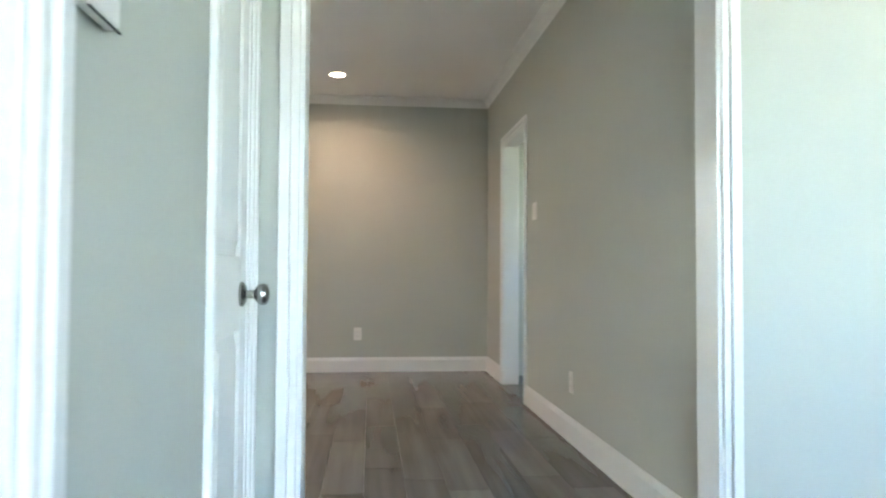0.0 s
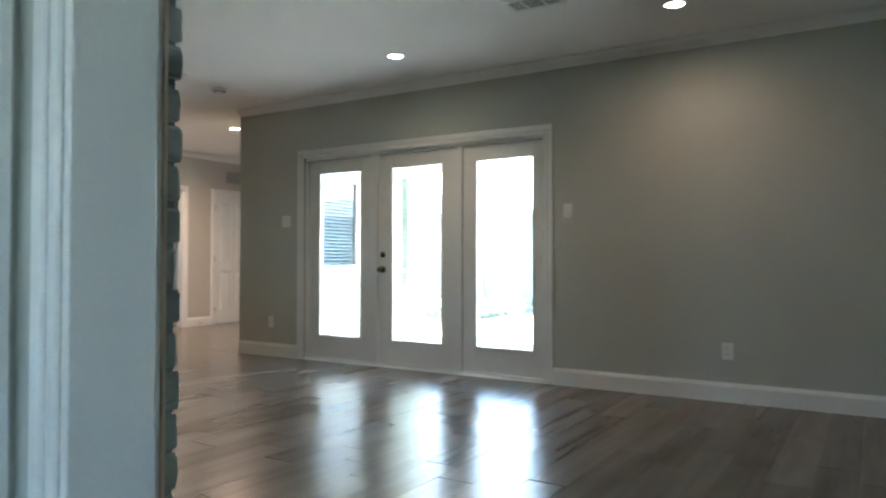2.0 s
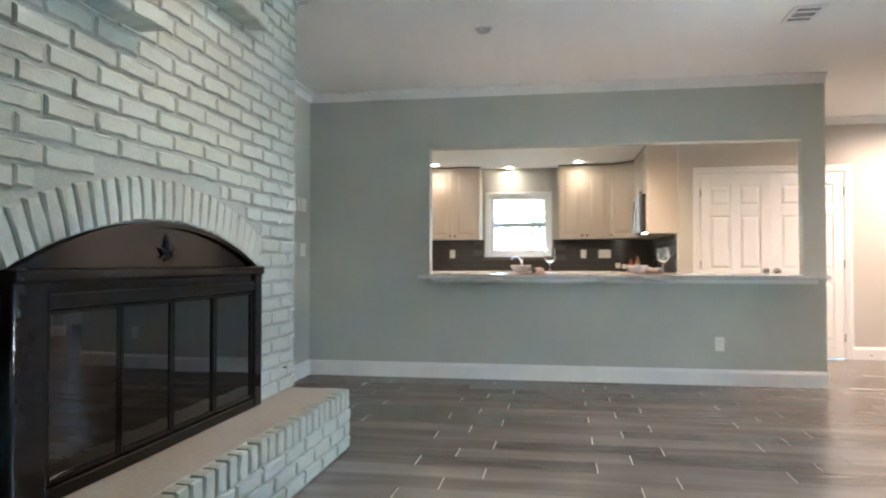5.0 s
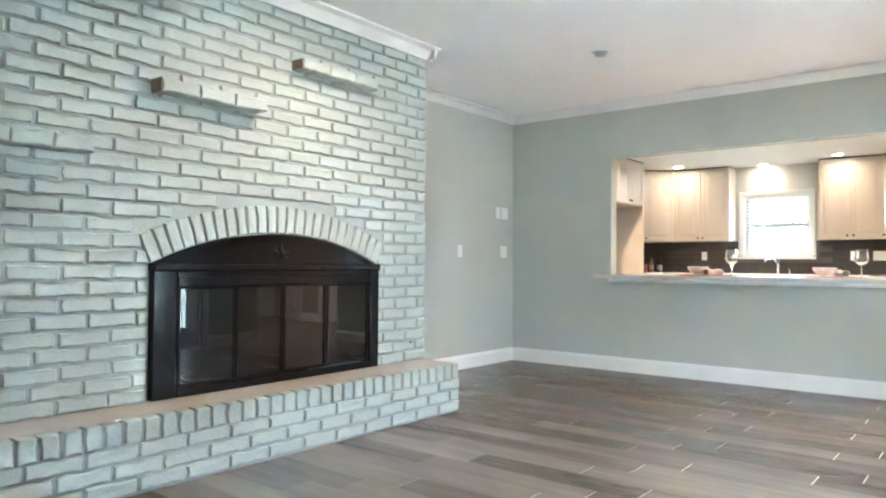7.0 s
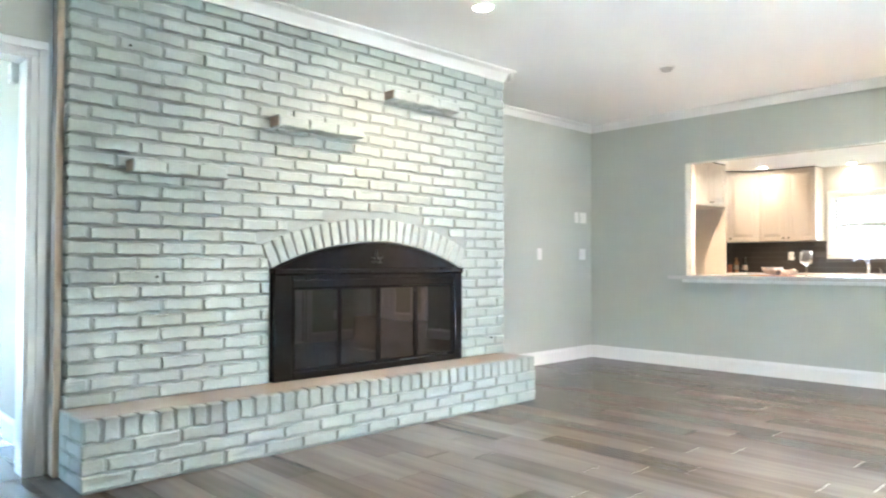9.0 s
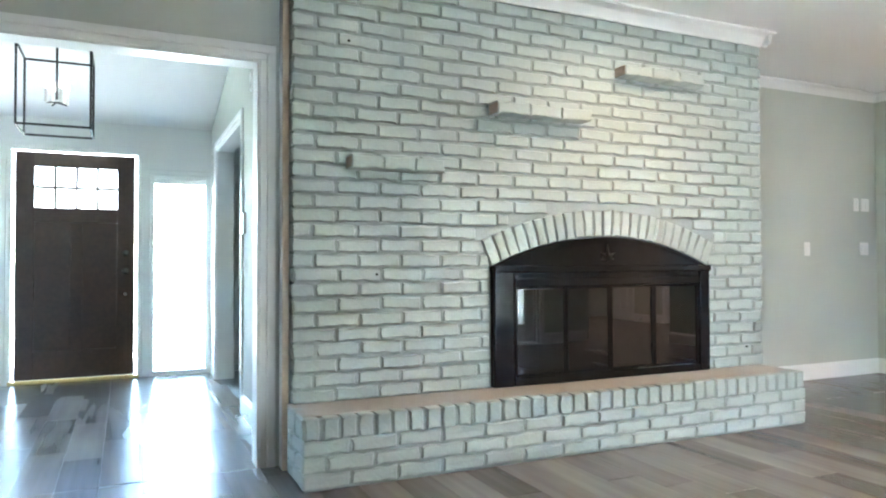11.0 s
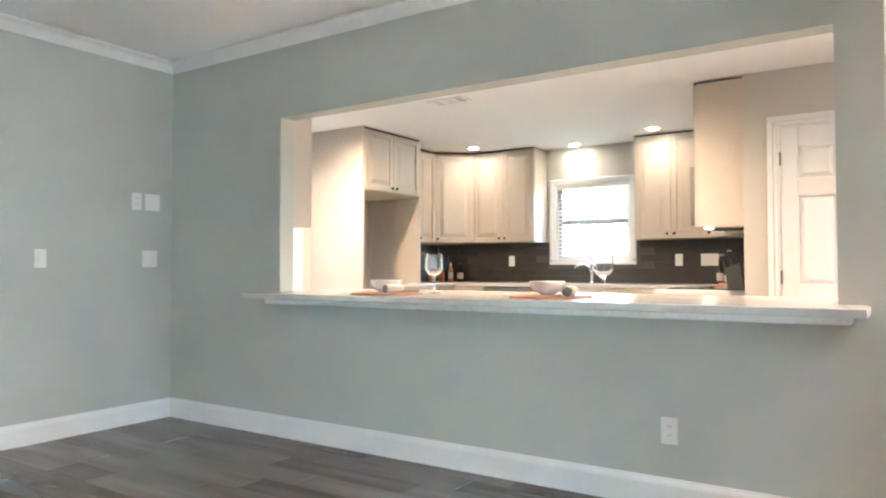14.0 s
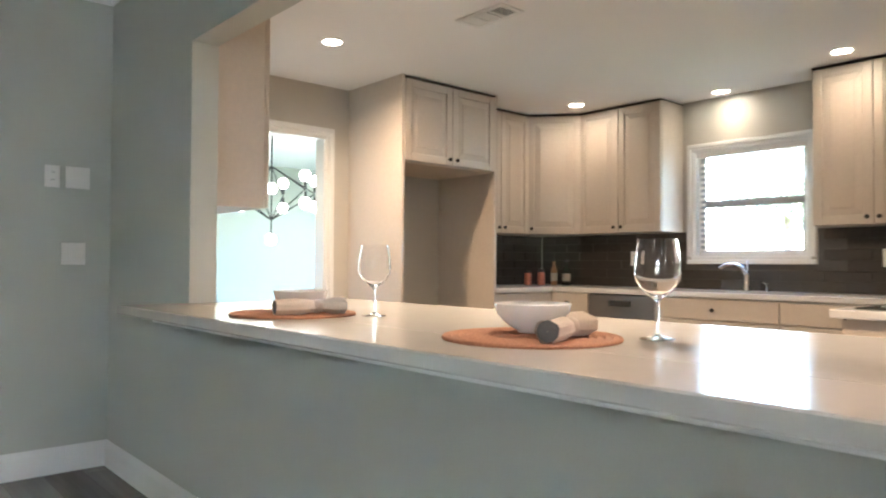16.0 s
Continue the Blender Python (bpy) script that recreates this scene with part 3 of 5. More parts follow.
part("lock_rail", box(B(), -0.022, y0 + 0.15, 1.42, 0.03, y1 - 0.15, 1.55, 0.004), DOORWOOD, root, "dark wooden ledge")
part("top_rail", box(B(), -0.022, y0 + 0.15, 1.91, 0.022, y1 - 0.15, 2.04, 0.003), DOORWOOD, root)
part("mid_stile", box(B(), -0.02, -6.93, 0.28, 0.02, -6.83, 1.42, 0.003), DOORWOOD, root)
for lo, hi in ((y0 + 0.15, -6.93), (-6.83, y1 - 0.15)):
    part("panel", box(B(), -0.01, lo, 0.28, 0.01, hi, 1.42), DOORWOOD, root)
part("glazing_bar", box(B(), -0.015, y0 + 0.15, 1.715, 0.015, y1 - 0.15, 1.745), DOORWOOD, root)
for y in (-7.05, -6.88, -6.71):
    part("glazing_bar", box(B(), -0.014, y - 0.014, 1.55, 0.014, y + 0.014, 1.91), DOORWOOD, root)
p = part("pane", box(B(), -0.003, y0 + 0.15, 1.55, 0.003, y1 - 0.15, 1.91), GLASS, root, "clear glass pane")
p.visible_shadow = False
for z, r in ((0.98, 0.032), (1.145, 0.028)):
    part("knob", lathe(B(), [(0.001, 0), (r, 0), (r, 0.01), (0.014, 0.014), (0.014, 0.03), (r * 0.8, 0.042), (r * 0.7, 0.06), (0.001, 0.064)], (0.022, -6.475, z), seg=18, axis="x"),
         NICKEL, root, "satin nickel knob", smooth=True)
part("door_viewer", lathe(B(), [(0.001, 0), (0.012, 0), (0.012, 0.012), (0.001, 0.014)], (0.022, -6.475, 0.77), seg=12, axis="x"), NICKEL, root, smooth=True)
part("threshold", box(B(), -0.06, -7.40, 0.0, 0.07, -6.36, 0.028, 0.004), BRASS, root, "brass threshold strip")
casing("y", -7.40, -6.36, 2.07, -2.90, -2.75, sides=(1,), label="white painted casing of the entrance door")


def sidelight(y0, y1):
    root = thing("window_sidelight", "tall sidelight window with closed white slat blinds", "window", kind="structure")
    p = part("pane", box(B(), -2.86, y0 + 0.02, 0.06, -2.854, y1 - 0.02, 1.85), GLASS, root, "clear glass pane")
    p.visible_shadow = False
    part("head_rail", box(B(), -2.80, y0 + 0.02, 1.80, -2.765, y1 - 0.02, 1.85, 0.003), BLIND, root)
    slat = None
    for k in range(36):
        bm = B()
        box(bm, -0.02, y0 + 0.025, -0.0012, 0.02, y1 - 0.025, 0.0012)
        if slat is None:
            slat = part("slat", bm, BLIND, root)
            ob = slat
        else:
            bm.free()
            ob = new("slat", slat.data)
            ob.parent = root
        ob.matrix_basis = pose(-2.785, 0, 0.09 + k * 0.0475, 0, 24, 0)
    part("bottom_rail", box(B(), -2.80, y0 + 0.025, 0.055, -2.77, y1 - 0.025, 0.075, 0.003), BLIND, root)


sidelight(-6.25, -5.76)

# kitchen window: double-hung sash
root = thing("window_kitchen", "white double-hung sash window over the sink with a raised blind", "window", kind="structure")
for a in ((1.285, 1.185, 1.325, 2.03), (2.115, 1.185, 2.155, 2.03), (1.325, 1.185, 2.115, 1.225), (1.325, 1.99, 2.115, 2.03)):
    part("sash_frame", box(B(), a[0], 4.075, a[1], a[2], 4.13, a[3], 0.003), TRIM, root)
part("meeting_rail", box(B(), 1.325, 4.07, 1.588, 2.115, 4.12, 1.618, 0.003), SASH, root, "grey meeting rail")
for z0, z1 in ((1.225, 1.588), (1.618, 1.99)):
    p = part("pane", box(B(), 1.325, 4.098, z0, 2.115, 4.103, z1), GLASS, root, "clear glass pane")
    p.visible_shadow = False
for z0, z1, y in ((1.225, 1.588, 4.083), (1.618, 1.99, 4.09)):
    for a in ((1.325, z0, 1.341, z1), (2.099, z0, 2.115, z1), (1.341, z0, 2.099, z0 + 0.013), (1.341, z1 - 0.013, 2.099, z1)):
        part("sash_bar", box(B(), a[0], y, a[1], a[2], y + 0.012, a[3], 0.001), SASH, root, "dark grey sash edge")
part("blind_stack", box(B(), 1.30, 4.035, 1.975, 2.14, 4.07, 2.026, 0.004), BLIND, root, "raised white blind")
for k in range(16):
    part("slat", box(B(), 1.327, 4.04, 1.23 + k * 0.045, 1.365, 4.06, 1.250 + k * 0.045, 0.002), BLIND, root)
# Backing added behind the slats so that their gaps come out dark.
part("gap_backing", box(B(), 1.327, 4.063, 1.228, 1.372, 4.068, 1.975), SASH, root, "dark grey backing strip added to darken the gaps between slats")

# wing window with blinds, seen from the living room through the French doors
root = thing("window_wing", "wide dark window of the wing with white blinds behind it", "window", kind="structure")
for a in ((6.3, 0.88, 6.36, 2.08), (8.19, 0.88, 8.25, 2.08), (7.25, 0.94, 7.31, 2.02), (6.36, 0.88, 8.19, 0.94), (6.36, 2.02, 8.19, 2.08)):
    part("frame_bar", box(B(), a[0], -0.985, a[1], a[2], -0.90, a[3], 0.003), TRIM, root)
part("sill", box(B(), 6.22, -1.04, 0.83, 8.33, -0.972, 0.878, 0.004), TRIM, root, "white sill")
for x0, x1 in ((6.36, 7.25), (7.31, 8.19)):
    p = part("pane", box(B(), x0, -0.945, 0.94, x1, -0.94, 2.02), DARKPANE, root, "dark glass pane")
    for k in range(24):
        part("slat", box(B(), x0, -0.905, 0.955 + k * 0.044, x1, -0.902, 0.985 + k * 0.044), BLIND, root)

# ---------------------------------------------------------------- ceiling fixtures
def downlight(x, y, z, lit=True, r=0.056):
    root = thing("ceiling_light", "round recessed ceiling downlight with white trim ring, " + ("lit" if lit else "unlit"), "ceiling light", "recessed downlights", m=pose(x, y, z))
    part("trim_ring", lathe(B(), [(r, -0.001), (r + 0.014, -0.001), (r + 0.014, -0.006), (r + 0.004, -0.010), (r, -0.006)], seg=32, cap=False), TRIM, root, smooth=True)
    bm = lathe(B(), [(r - 0.001, -0.0005), (r - 0.001, -0.004)], seg=32) if lit else lathe(B(), [(0.001, -0.035), (0.035, -0.032), (0.05, -0.012), (r, -0.004)], seg=32, cap=False)
    part("lens", bm, BULB if lit else MIDTILE, root, "glowing lens" if lit else "grey swivelling eyeball")


LIT = [(4.47, -5.765, H), (4.46, -3.60, H), (5.905, 1.20, H), (5.905, -0.13, H), (1.70, -3.65, H)]
KLIT = [(0.63, 1.04, HK), (0.58, 3.42, HK), (1.60, 3.86, HK), (2.58, 3.44, HK), (2.62, 1.02, HK)]
for x, y, z in LIT + KLIT:
    downlight(x, y, z)
downlight(1.82, -1.62, H, lit=False)
spot(4.47, -5.765, H - 0.03, 0.7, 4.9, -5.75, 0.4, 150, (1.0, 0.60, 0.46))
spot(4.46, -3.60, H - 0.03, 0.9, size=140, colour=(1.0, 0.66, 0.48))
spot(5.905, 1.20, H - 0.03, 5.3, size=165, colour=(1.0, 0.65, 0.50))
spot(5.905, -0.13, H - 0.03, 6.8, size=165, colour=(1.0, 0.65, 0.50))
spot(1.70, -3.65, H - 0.03, 1.3, size=170, colour=(1.0, 0.66, 0.44))
for (x, y, z), power in zip((KLIT[0], KLIT[4]), (3.9, 4.8)):
    spot(x, y, z - 0.03, power, x, y + 0.45, 0.4, 150, (1.0, 0.67, 0.44))
for x, y, z in (KLIT[1], KLIT[3]):
    spot(x, y, z - 0.03, 0.19, size=170, colour=(1.0, 0.60, 0.36))
spot(1.60, 3.86, HK - 0.03, 0.08, 1.60, 4.04, 0.9, 140, (1.0, 0.62, 0.37))


def vent(x, y, z, w, d, turn, label, shut=0.0):
    root = thing("ceiling_vent", label, "ceiling vent", m=pose(x, y, z, 0, 0, turn))
    part("backing", box(B(), -w / 2 + 0.02, -d / 2 + 0.02, -0.006, w / 2 - 0.02, d / 2 - 0.02, -0.002), SLOT, root, "dark duct")
    for a in ((-w / 2, -d / 2, w / 2, -d / 2 + 0.028), (-w / 2, d / 2 - 0.028, w / 2, d / 2), (-w / 2, -d / 2 + 0.028, -w / 2 + 0.028, d / 2 - 0.028), (w / 2 - 0.028, -d / 2 + 0.028, w / 2, d / 2 - 0.028)):
        part("frame_bar", box(B(), a[0], a[1], -0.012, a[2], a[3], -0.001, 0.003), TRIM, root)
    if shut:
        part("damper", box(B(), -w / 2 + 0.028, -d / 2 + 0.028, -0.0068, -w / 2 + 0.028 + shut * (w - 0.056), d / 2 - 0.028, -0.0062), TRIM, root, "closed white damper")
    for k in (-1, 1):
        part("divider", box(B(), k * w / 6 - 0.006, -d / 2 + 0.028, -0.012, k * w / 6 + 0.006, d / 2 - 0.028, -0.003), TRIM, root)
    for k in range(8):
        y_ = -d / 2 + 0.035 + k * (d - 0.07) / 7
        part("slat", box(B(), -w / 2 + 0.028, y_ - 0.001, -0.0095, w / 2 - 0.028, y_ + 0.002, -0.007), TRIM, root)


vent(3.97, -5.02, H, 0.36, 0.21, 90, "white metal ceiling air vent with dark slots")
vent(3.86, -1.56, H, 0.30, 0.20, 90, "white metal ceiling air vent with dark slots")
vent(1.56, 1.42, HK, 0.34, 0.18, 0, "white metal kitchen ceiling air vent, louvres half closed", 0.6)
root = thing("smoke_detector", "white round smoke detector on the ceiling", "smoke detector", m=pose(4.46, -1.54, H))
part("body", lathe(B(), [(0.07, 0), (0.07, -0.018), (0.055, -0.032), (0.001, -0.034)], seg=28), PLASTIC, root, smooth=True)
part("grille", lathe(B(), [(0.058, -0.022), (0.062, -0.028), (0.045, -0.036), (0.04, -0.033)], seg=28, cap=False), SLOT, root, smooth=True)
root = thing("wall_vent", "white wall air grille over the hall door", "wall vent", m=pose(7.72, YC, 2.33))
part("backing", box(B(), -0.15, -0.004, -0.09, 0.15, -0.001, 0.09), SLOT, root)
for k in range(9):
    part("slat", box(B(), -0.15, -0.012, -0.085 + k * 0.02, 0.15, -0.004, -0.078 + k * 0.02), TRIM, root)

# ---------------------------------------------------------------- switches, outlets
def plate(name, m, w, label, kind, h=0.12):
    """A wall plate whose back lies on y = 0 and faces -y."""
    root = thing(name, label, "outlet" if kind == "outlet" else "switch", m=m)
    part("cover", box(B(), -w / 2, -0.007, -h / 2, w / 2, -0.0005, h / 2, 0.003), PLASTIC, root)
    n = 1 if w < 0.1 else 2
    for k in range(n):
        x = (k - (n - 1) / 2) * 0.047
        if kind == "outlet":
            for z in (-0.021, 0.021):
                part("socket", cyl(B(), (x, -0.0075, z), 0.016, 0.003, "y", seg=18), PLASTIC, root)
                for s in (-0.006, 0.006):
                    part("slot", box(B(), x + s - 0.001, -0.0096, z - 0.003, x + s + 0.001, -0.009, z + 0.006), SLOT, root, "dark socket slot")
        elif kind == "blank":
            part("insert", box(B(), x - 0.02, -0.009, -0.03, x + 0.02, -0.006, 0.03, 0.002), PLASTIC, root)
        else:
            part("rocker", box(B(), x - 0.0165, -0.011, -0.033, x + 0.0165, -0.006, 0.033, 0.003), PLASTIC, root)
    return root


OUT = "white duplex electrical outlet plate low on the wall"
SW = "white rocker light switch plate on the wall"
plate("wall_outlet", pose(3.667, 0, 0.352), 0.075, OUT, "outlet")
plate("wall_outlet", pose(5.24, -5.94, 0.36, 0, 0, -90), 0.075, OUT, "outlet")
plate("wall_outlet", pose(5.24, -1.45, 0.36, 0, 0, -90), 0.075, OUT, "outlet")
plate("wall_outlet", pose(2.385, -7.19, 0.336, 0, 0, 180), 0.075, OUT, "outlet")
plate("wall_switch", pose(5.24, -4.743, 1.40, 0, 0, -90), 0.075, SW, "switch")
plate("wall_switch", pose(5.24, -1.66, 1.40, 0, 0, -90), 0.12, "white double light switch plate on the wall", "switch")
plate("wall_switch", pose(3.27, -7.19, 1.38, 0, 0, 180), 0.12, "white double light switch plate on the wall", "switch")
for y, z, w, k, lab in ((-0.292, 1.575, 0.075, "outlet", "white outlet plate high on the wall for a television"), (-0.168, 1.575, 0.12, "blank", "white blank wall plate beside an outlet"),
                        (-0.185, 1.165, 0.12, "blank", "white cable plate on the wall"), (-0.954, 1.16, 0.075, "switch", SW),
                        (-1.745, 1.56, 0.12, "blank", "white blank wall plate near the brick"), (-1.745, 1.155, 0.12, "switch", "white double light switch plate near the brick")):
    plate("wall_plate", pose(0, y, z, 0, 0, 90), w, lab, k)
for x, w, k in ((0.745, 0.075, "outlet"), (2.66, 0.075, "outlet"), (2.96, 0.17, "switch")):
    plate("wall_plate", pose(x, 4.018, 1.175, 0, 0, 0), w, "white plate on the dark tile backsplash", k)
plate("wall_switch", pose(6.90, 2.35, 1.22), 0.075, SW, "switch")
root = thing("door_chime", "white door chime box high on the entry wall", "door chime", m=pose(-0.645, -5.726, 1.277))
part("body", box(B(), -0.045, -0.022, -0.03, 0.05, 0, 0.12, 0.005), PLASTIC, root)
part("base", box(B(), -0.046, -0.023, -0.034, 0.051, -0.019, -0.031, 0.001), SLOT, root, "dark lower edge")
root = thing("alarm_sensor", "small white alarm sensor box high on the entry wall", "sensor", m=pose(-0.16, -5.726, 2.19))
part("body", box(B(), -0.035, -0.045, -0.06, 0.035, 0, 0.06, 0.008, 2), PLASTIC, root)
part("lens", box(B(), -0.022, -0.048, -0.045, 0.022, -0.0455, -0.01, 0.001), MIDTILE, root, "grey sensor window")
for x, y in ((-0.40, -5.742), (5.62, YC - 0.016), (7.05, YC - 0.016)):
    root = thing("door_stop", "spring door stop on the baseboard", "door stop", m=pose(x, y, 0.05))
    part("spring", cyl(B(), (0, -0.035, 0), 0.006, 0.07, "y", seg=10), NICKEL, root)
    part("tip", cyl(B(), (0, -0.075, 0), 0.009, 0.012, "y", seg=10), PLASTIC, root, "white rubber tip")

# ---------------------------------------------------------------- the bar in the pass-through
bm = B()
box(bm, 1.152, -0.001, 0.907, 4.323, 0.78, 0.943)
root = thing("bar_counter", "long white quartz bar top through the wall opening", "countertop", m=pose(0, 0, 0))
part("slab", box(B(), 1.092, -0.280, 0.9065, 4.458, -0.001, 0.943, 0.004), QUARTZ, root)
part("slab_inside", bm, QUARTZ, root)
part("apron", box(B(), 1.19, -0.17, 0.872, 4.40, -0.002, 0.906, 0.006, 2), TRIM, root, "white moulding under the bar")
root = thing("base_cabinet", "greige base cabinets under the bar on the kitchen side", "cabinet")
part("body", box(B(), 1.16, 0.124, 0.1, 4.32, 0.72, 0.895), CAB, root)
part("toe_kick", box(B(), 1.16, 0.124, 0.0, 4.32, 0.66, 0.1), CABSHADE, root)
for k in range(6):
    part("door", box(B(), 1.18 + k * 0.52, 0.721, 0.12, 1.68 + k * 0.52, 0.74, 0.87, 0.003), CAB, root)


def place_setting(x, y, turn):
    prof = [(0.001, 0.0), (0.211, 0.0), (0.213, 0.004)]
    for k in range(11):
        r = 0.21 - k * 0.0185
        prof += [(r, 0.008), (r - 0.006, 0.0045)]
    prof.append((0.001, 0.006))
    one("placemat", lathe(B(), prof, seg=48), MAT, "round orange-brown woven placemat on the bar top", "placemat", "place settings", pose(x, y, 0.9435), smooth=True)
    bx, by = x - 0.042, y + 0.052
    bowl = [(0.001, 0.0), (0.036, 0.0), (0.038, 0.006), (0.064, 0.024), (0.087, 0.052), (0.095, 0.084), (0.092, 0.086), (0.083, 0.054), (0.060, 0.029), (0.03, 0.012), (0.001, 0.010)]
    one("bowl", lathe(B(), [(r, h * 0.84) for r, h in bowl], seg=40), CERAMIC, "white ceramic bowl on a woven placemat", "bowl", "place settings", pose(bx, by, 0.9525), smooth=True)
    root = thing("napkin", "rolled grey linen napkin with a ring on the placemat", "napkin", "place settings", m=pose(x + 0.10, y + 0.0, 0.9765, 0, 0, turn))
    bm = B()
    rings = 22
    rows = []
    for i in range(rings + 1):
        u = i / rings
        s = -0.115 + 0.235 * u
        pinch = 0.66 + 0.34 * min(1, abs(s - 0.03) / 0.06) + (0.35 * (s - 0.05) / 0.05 if s > 0.05 else 0.0)
        r0 = 0.028 * pinch
        row = []
        for k in range(18):
            a = 2 * math.pi * k / 18
            r = r0 * (1 + 0.06 * math.sin(3 * a + 5 * u) + 0.05 * math.sin(7 * a + 2))
            row.append(bm.verts.new((s, r * math.cos(a), r * math.sin(a) * (0.92 if s < 0.05 else 0.92 - 2.6 * (s - 0.05)))))
        rows.append(row)
    for a_, b_ in zip(rows, rows[1:]):
        for k in range(18):
            bm.faces.new((a_[k], a_[(k + 1) % 18], b_[(k + 1) % 18], b_[k]))
    bm.faces.new(rows[-1])
    bmesh.ops.recalc_face_normals(bm, faces=bm.faces)
    part("roll", bm, NAPKIN, root, smooth=True)
    part("inner_roll", lathe(B(), [(0.001, -0.113), (0.017, -0.1145), (0.0235, -0.112), (0.0235, -0.10)], seg=18, axis="x", cap=False), NAPKIN_DARK, root, "slate linen inside of the roll", smooth=True)
    part("ring", lathe(B(), [(0.0195, 0.016), (0.023, 0.021), (0.023, 0.039), (0.0195, 0.044)], seg=24, axis="x", cap=False), NAPKIN, root, "linen band", smooth=True)


place_setting(2.02, 0.018, 78)
place_setting(3.045, 0.075, 110)


def wine_glass(x, y):
    prof = [(0.001, 0.0), (0.040, 0.001), (0.041, 0.003), (0.013, 0.007), (0.005, 0.014), (0.0045, 0.06), (0.005, 0.094), (0.013, 0.103), (0.036, 0.122), (0.052, 0.146),
            (0.0555, 0.168), (0.0525, 0.205), (0.0455, 0.250), (0.0446, 0.250), (0.0515, 0.205), (0.0545, 0.168), (0.0510, 0.147), (0.035, 0.1235), (0.012, 0.106), (0.001, 0.104)]
    ob = one("wine_glass", lathe(B(), [(r, h * 0.95) for r, h in prof], seg=36), WINEGLASS, "clear stemmed wine glass standing on the bar top", "wine glass", "wine glasses", pose(x, y, 0.9435), smooth=True)
    return ob


wine_glass(2.235, 0.203)
wine_glass(3.247, 0.293)

# ---------------------------------------------------------------- kitchen cabinets
def cab_front(root, name, w, z0, z1, m, knobs=()):
    """A raised-panel front of width w along local x facing -y."""
    s = 0.058
    panelled = z1 - z0 > 0.25 and w > 0.17
    if w < 0.25:
        s = 0.042
    d = part(name, box(B(), 0.002, -0.012 if panelled else -0.021, z0 + 0.002, w - 0.002, 0.0, z1 - 0.002, 0.002), CAB, root)
    d.matrix_basis = m
    if panelled:
        for a in ((0.002, z0 + 0.002, s, z1 - 0.002), (w - s, z0 + 0.002, w - 0.002, z1 - 0.002)):
            part("stile", box(B(), a[0], -0.024, a[1], a[2], -0.012, a[3], 0.0025), CAB, d)
        for a in ((s, z0 + 0.002, w - s, z0 + s), (s, z1 - s, w - s, z1 - 0.002)):
            part("rail", box(B(), a[0], -0.0238, a[1], a[2], -0.012, a[3], 0.0025), CAB, d)
        g, i = s + 0.007, s + (0.045 if w > 0.25 else 0.025)
        bm = B()
        f = [bm.verts.new(v) for v in ((g, -0.0125, z0 + g), (w - g, -0.0125, z0 + g), (w - g, -0.0125, z1 - g), (g, -0.0125, z1 - g))]
        e = [bm.verts.new(v) for v in ((i, -0.0205, z0 + i), (w - i, -0.0205, z0 + i), (w - i, -0.0205, z1 - i), (i, -0.0205, z1 - i))]
        i += 0.003
        k = [bm.verts.new(v) for v in ((i, -0.0235, z0 + i), (w - i, -0.0235, z0 + i), (w - i, -0.0235, z1 - i), (i, -0.0235, z1 - i))]
        bm.faces.new(k)
        for lo, hi in ((f, e), (e, k)):
            for n in range(4):
                bm.faces.new((lo[n], lo[(n + 1) % 4], hi[(n + 1) % 4], hi[n]))
        bmesh.ops.recalc_face_normals(bm, faces=bm.faces)
        part("raised_panel", bm, CAB, d)
    for kx, kz in knobs:
        bm = lathe(B(), [(0.001, -0.020), (0.006, -0.020), (0.006, -0.032), (0.014, -0.038), (0.014, -0.046), (0.001, -0.049)], (kx, 0, kz), seg=14, axis="y")
        part("knob", bm, KNOB, d, "dark bronze knob", smooth=True)
    return d


def wall_cabinet(m, w, doors, z0=1.385, z1=2.418, depth=0.31, label="greige raised-panel wall cabinet, doors closed", knob_low=True, single_knob="r"):
    root = thing("wall_cabinet", label, "cabinet", "kitchen wall cabinets", m=m)
    part("body", box(B(), 0, 0.004, z0, w, depth, z1, 0.001), CAB, root)
    # Dark strip stands in for the shadow between cabinet and ceiling.
    part("top_shade_strip", box(B(), 0.0, -0.024, z1, w, depth, z1 + 0.010), CABSHADE, root, "dark strip painted as the shadow gap under the ceiling")
    dw = w / doors
    for k in range(doors):
        kz = z0 + 0.045
        if doors == 2:
            kx = dw - 0.035 if k == 0 else 0.035
        else:
            kx = dw - 0.035 if single_knob == "r" else 0.035
        cab_front(root, "door", dw, z0, z1 - 0.004, pose(k * dw, 0, 0), [(kx, kz)])
    return root


# fridge alcove: tall side panels and the cabinet over it
root = thing("fridge_surround", "tall greige side panels round the empty fridge alcove", "cabinet")
part("side_panel", box(B(), -0.298, 1.78, 0.0, 0.36, 1.802, 2.435), CAB, root)
part("side_panel", box(B(), -0.298, 2.69, 0.0, 0.36, 2.712, 2.435), CAB, root)
wall_cabinet(pose(0.342, 1.803, 0, 0, 0, 90), 0.886, 2, z0=1.835, z1=2.418, depth=0.62, label="greige two-door cabinet over the fridge alcove")
part("underside", box(B(), -0.29, 1.806, 1.829, 0.33, 2.686, 1.834), PINE, root, "unpainted wooden underside of the upper cabinet")
# west run, corner, north runs
wall_cabinet(pose(0.05, 2.715, 0, 0, 0, 90), 0.70, 2)
ang = math.degrees(math.atan2(3.72 - 3.42, 0.40 - 0.05))
root = thing("wall_cabinet", "greige diagonal corner wall cabinet, door closed", "cabinet", "kitchen wall cabinets", m=pose(0, 0, 0))
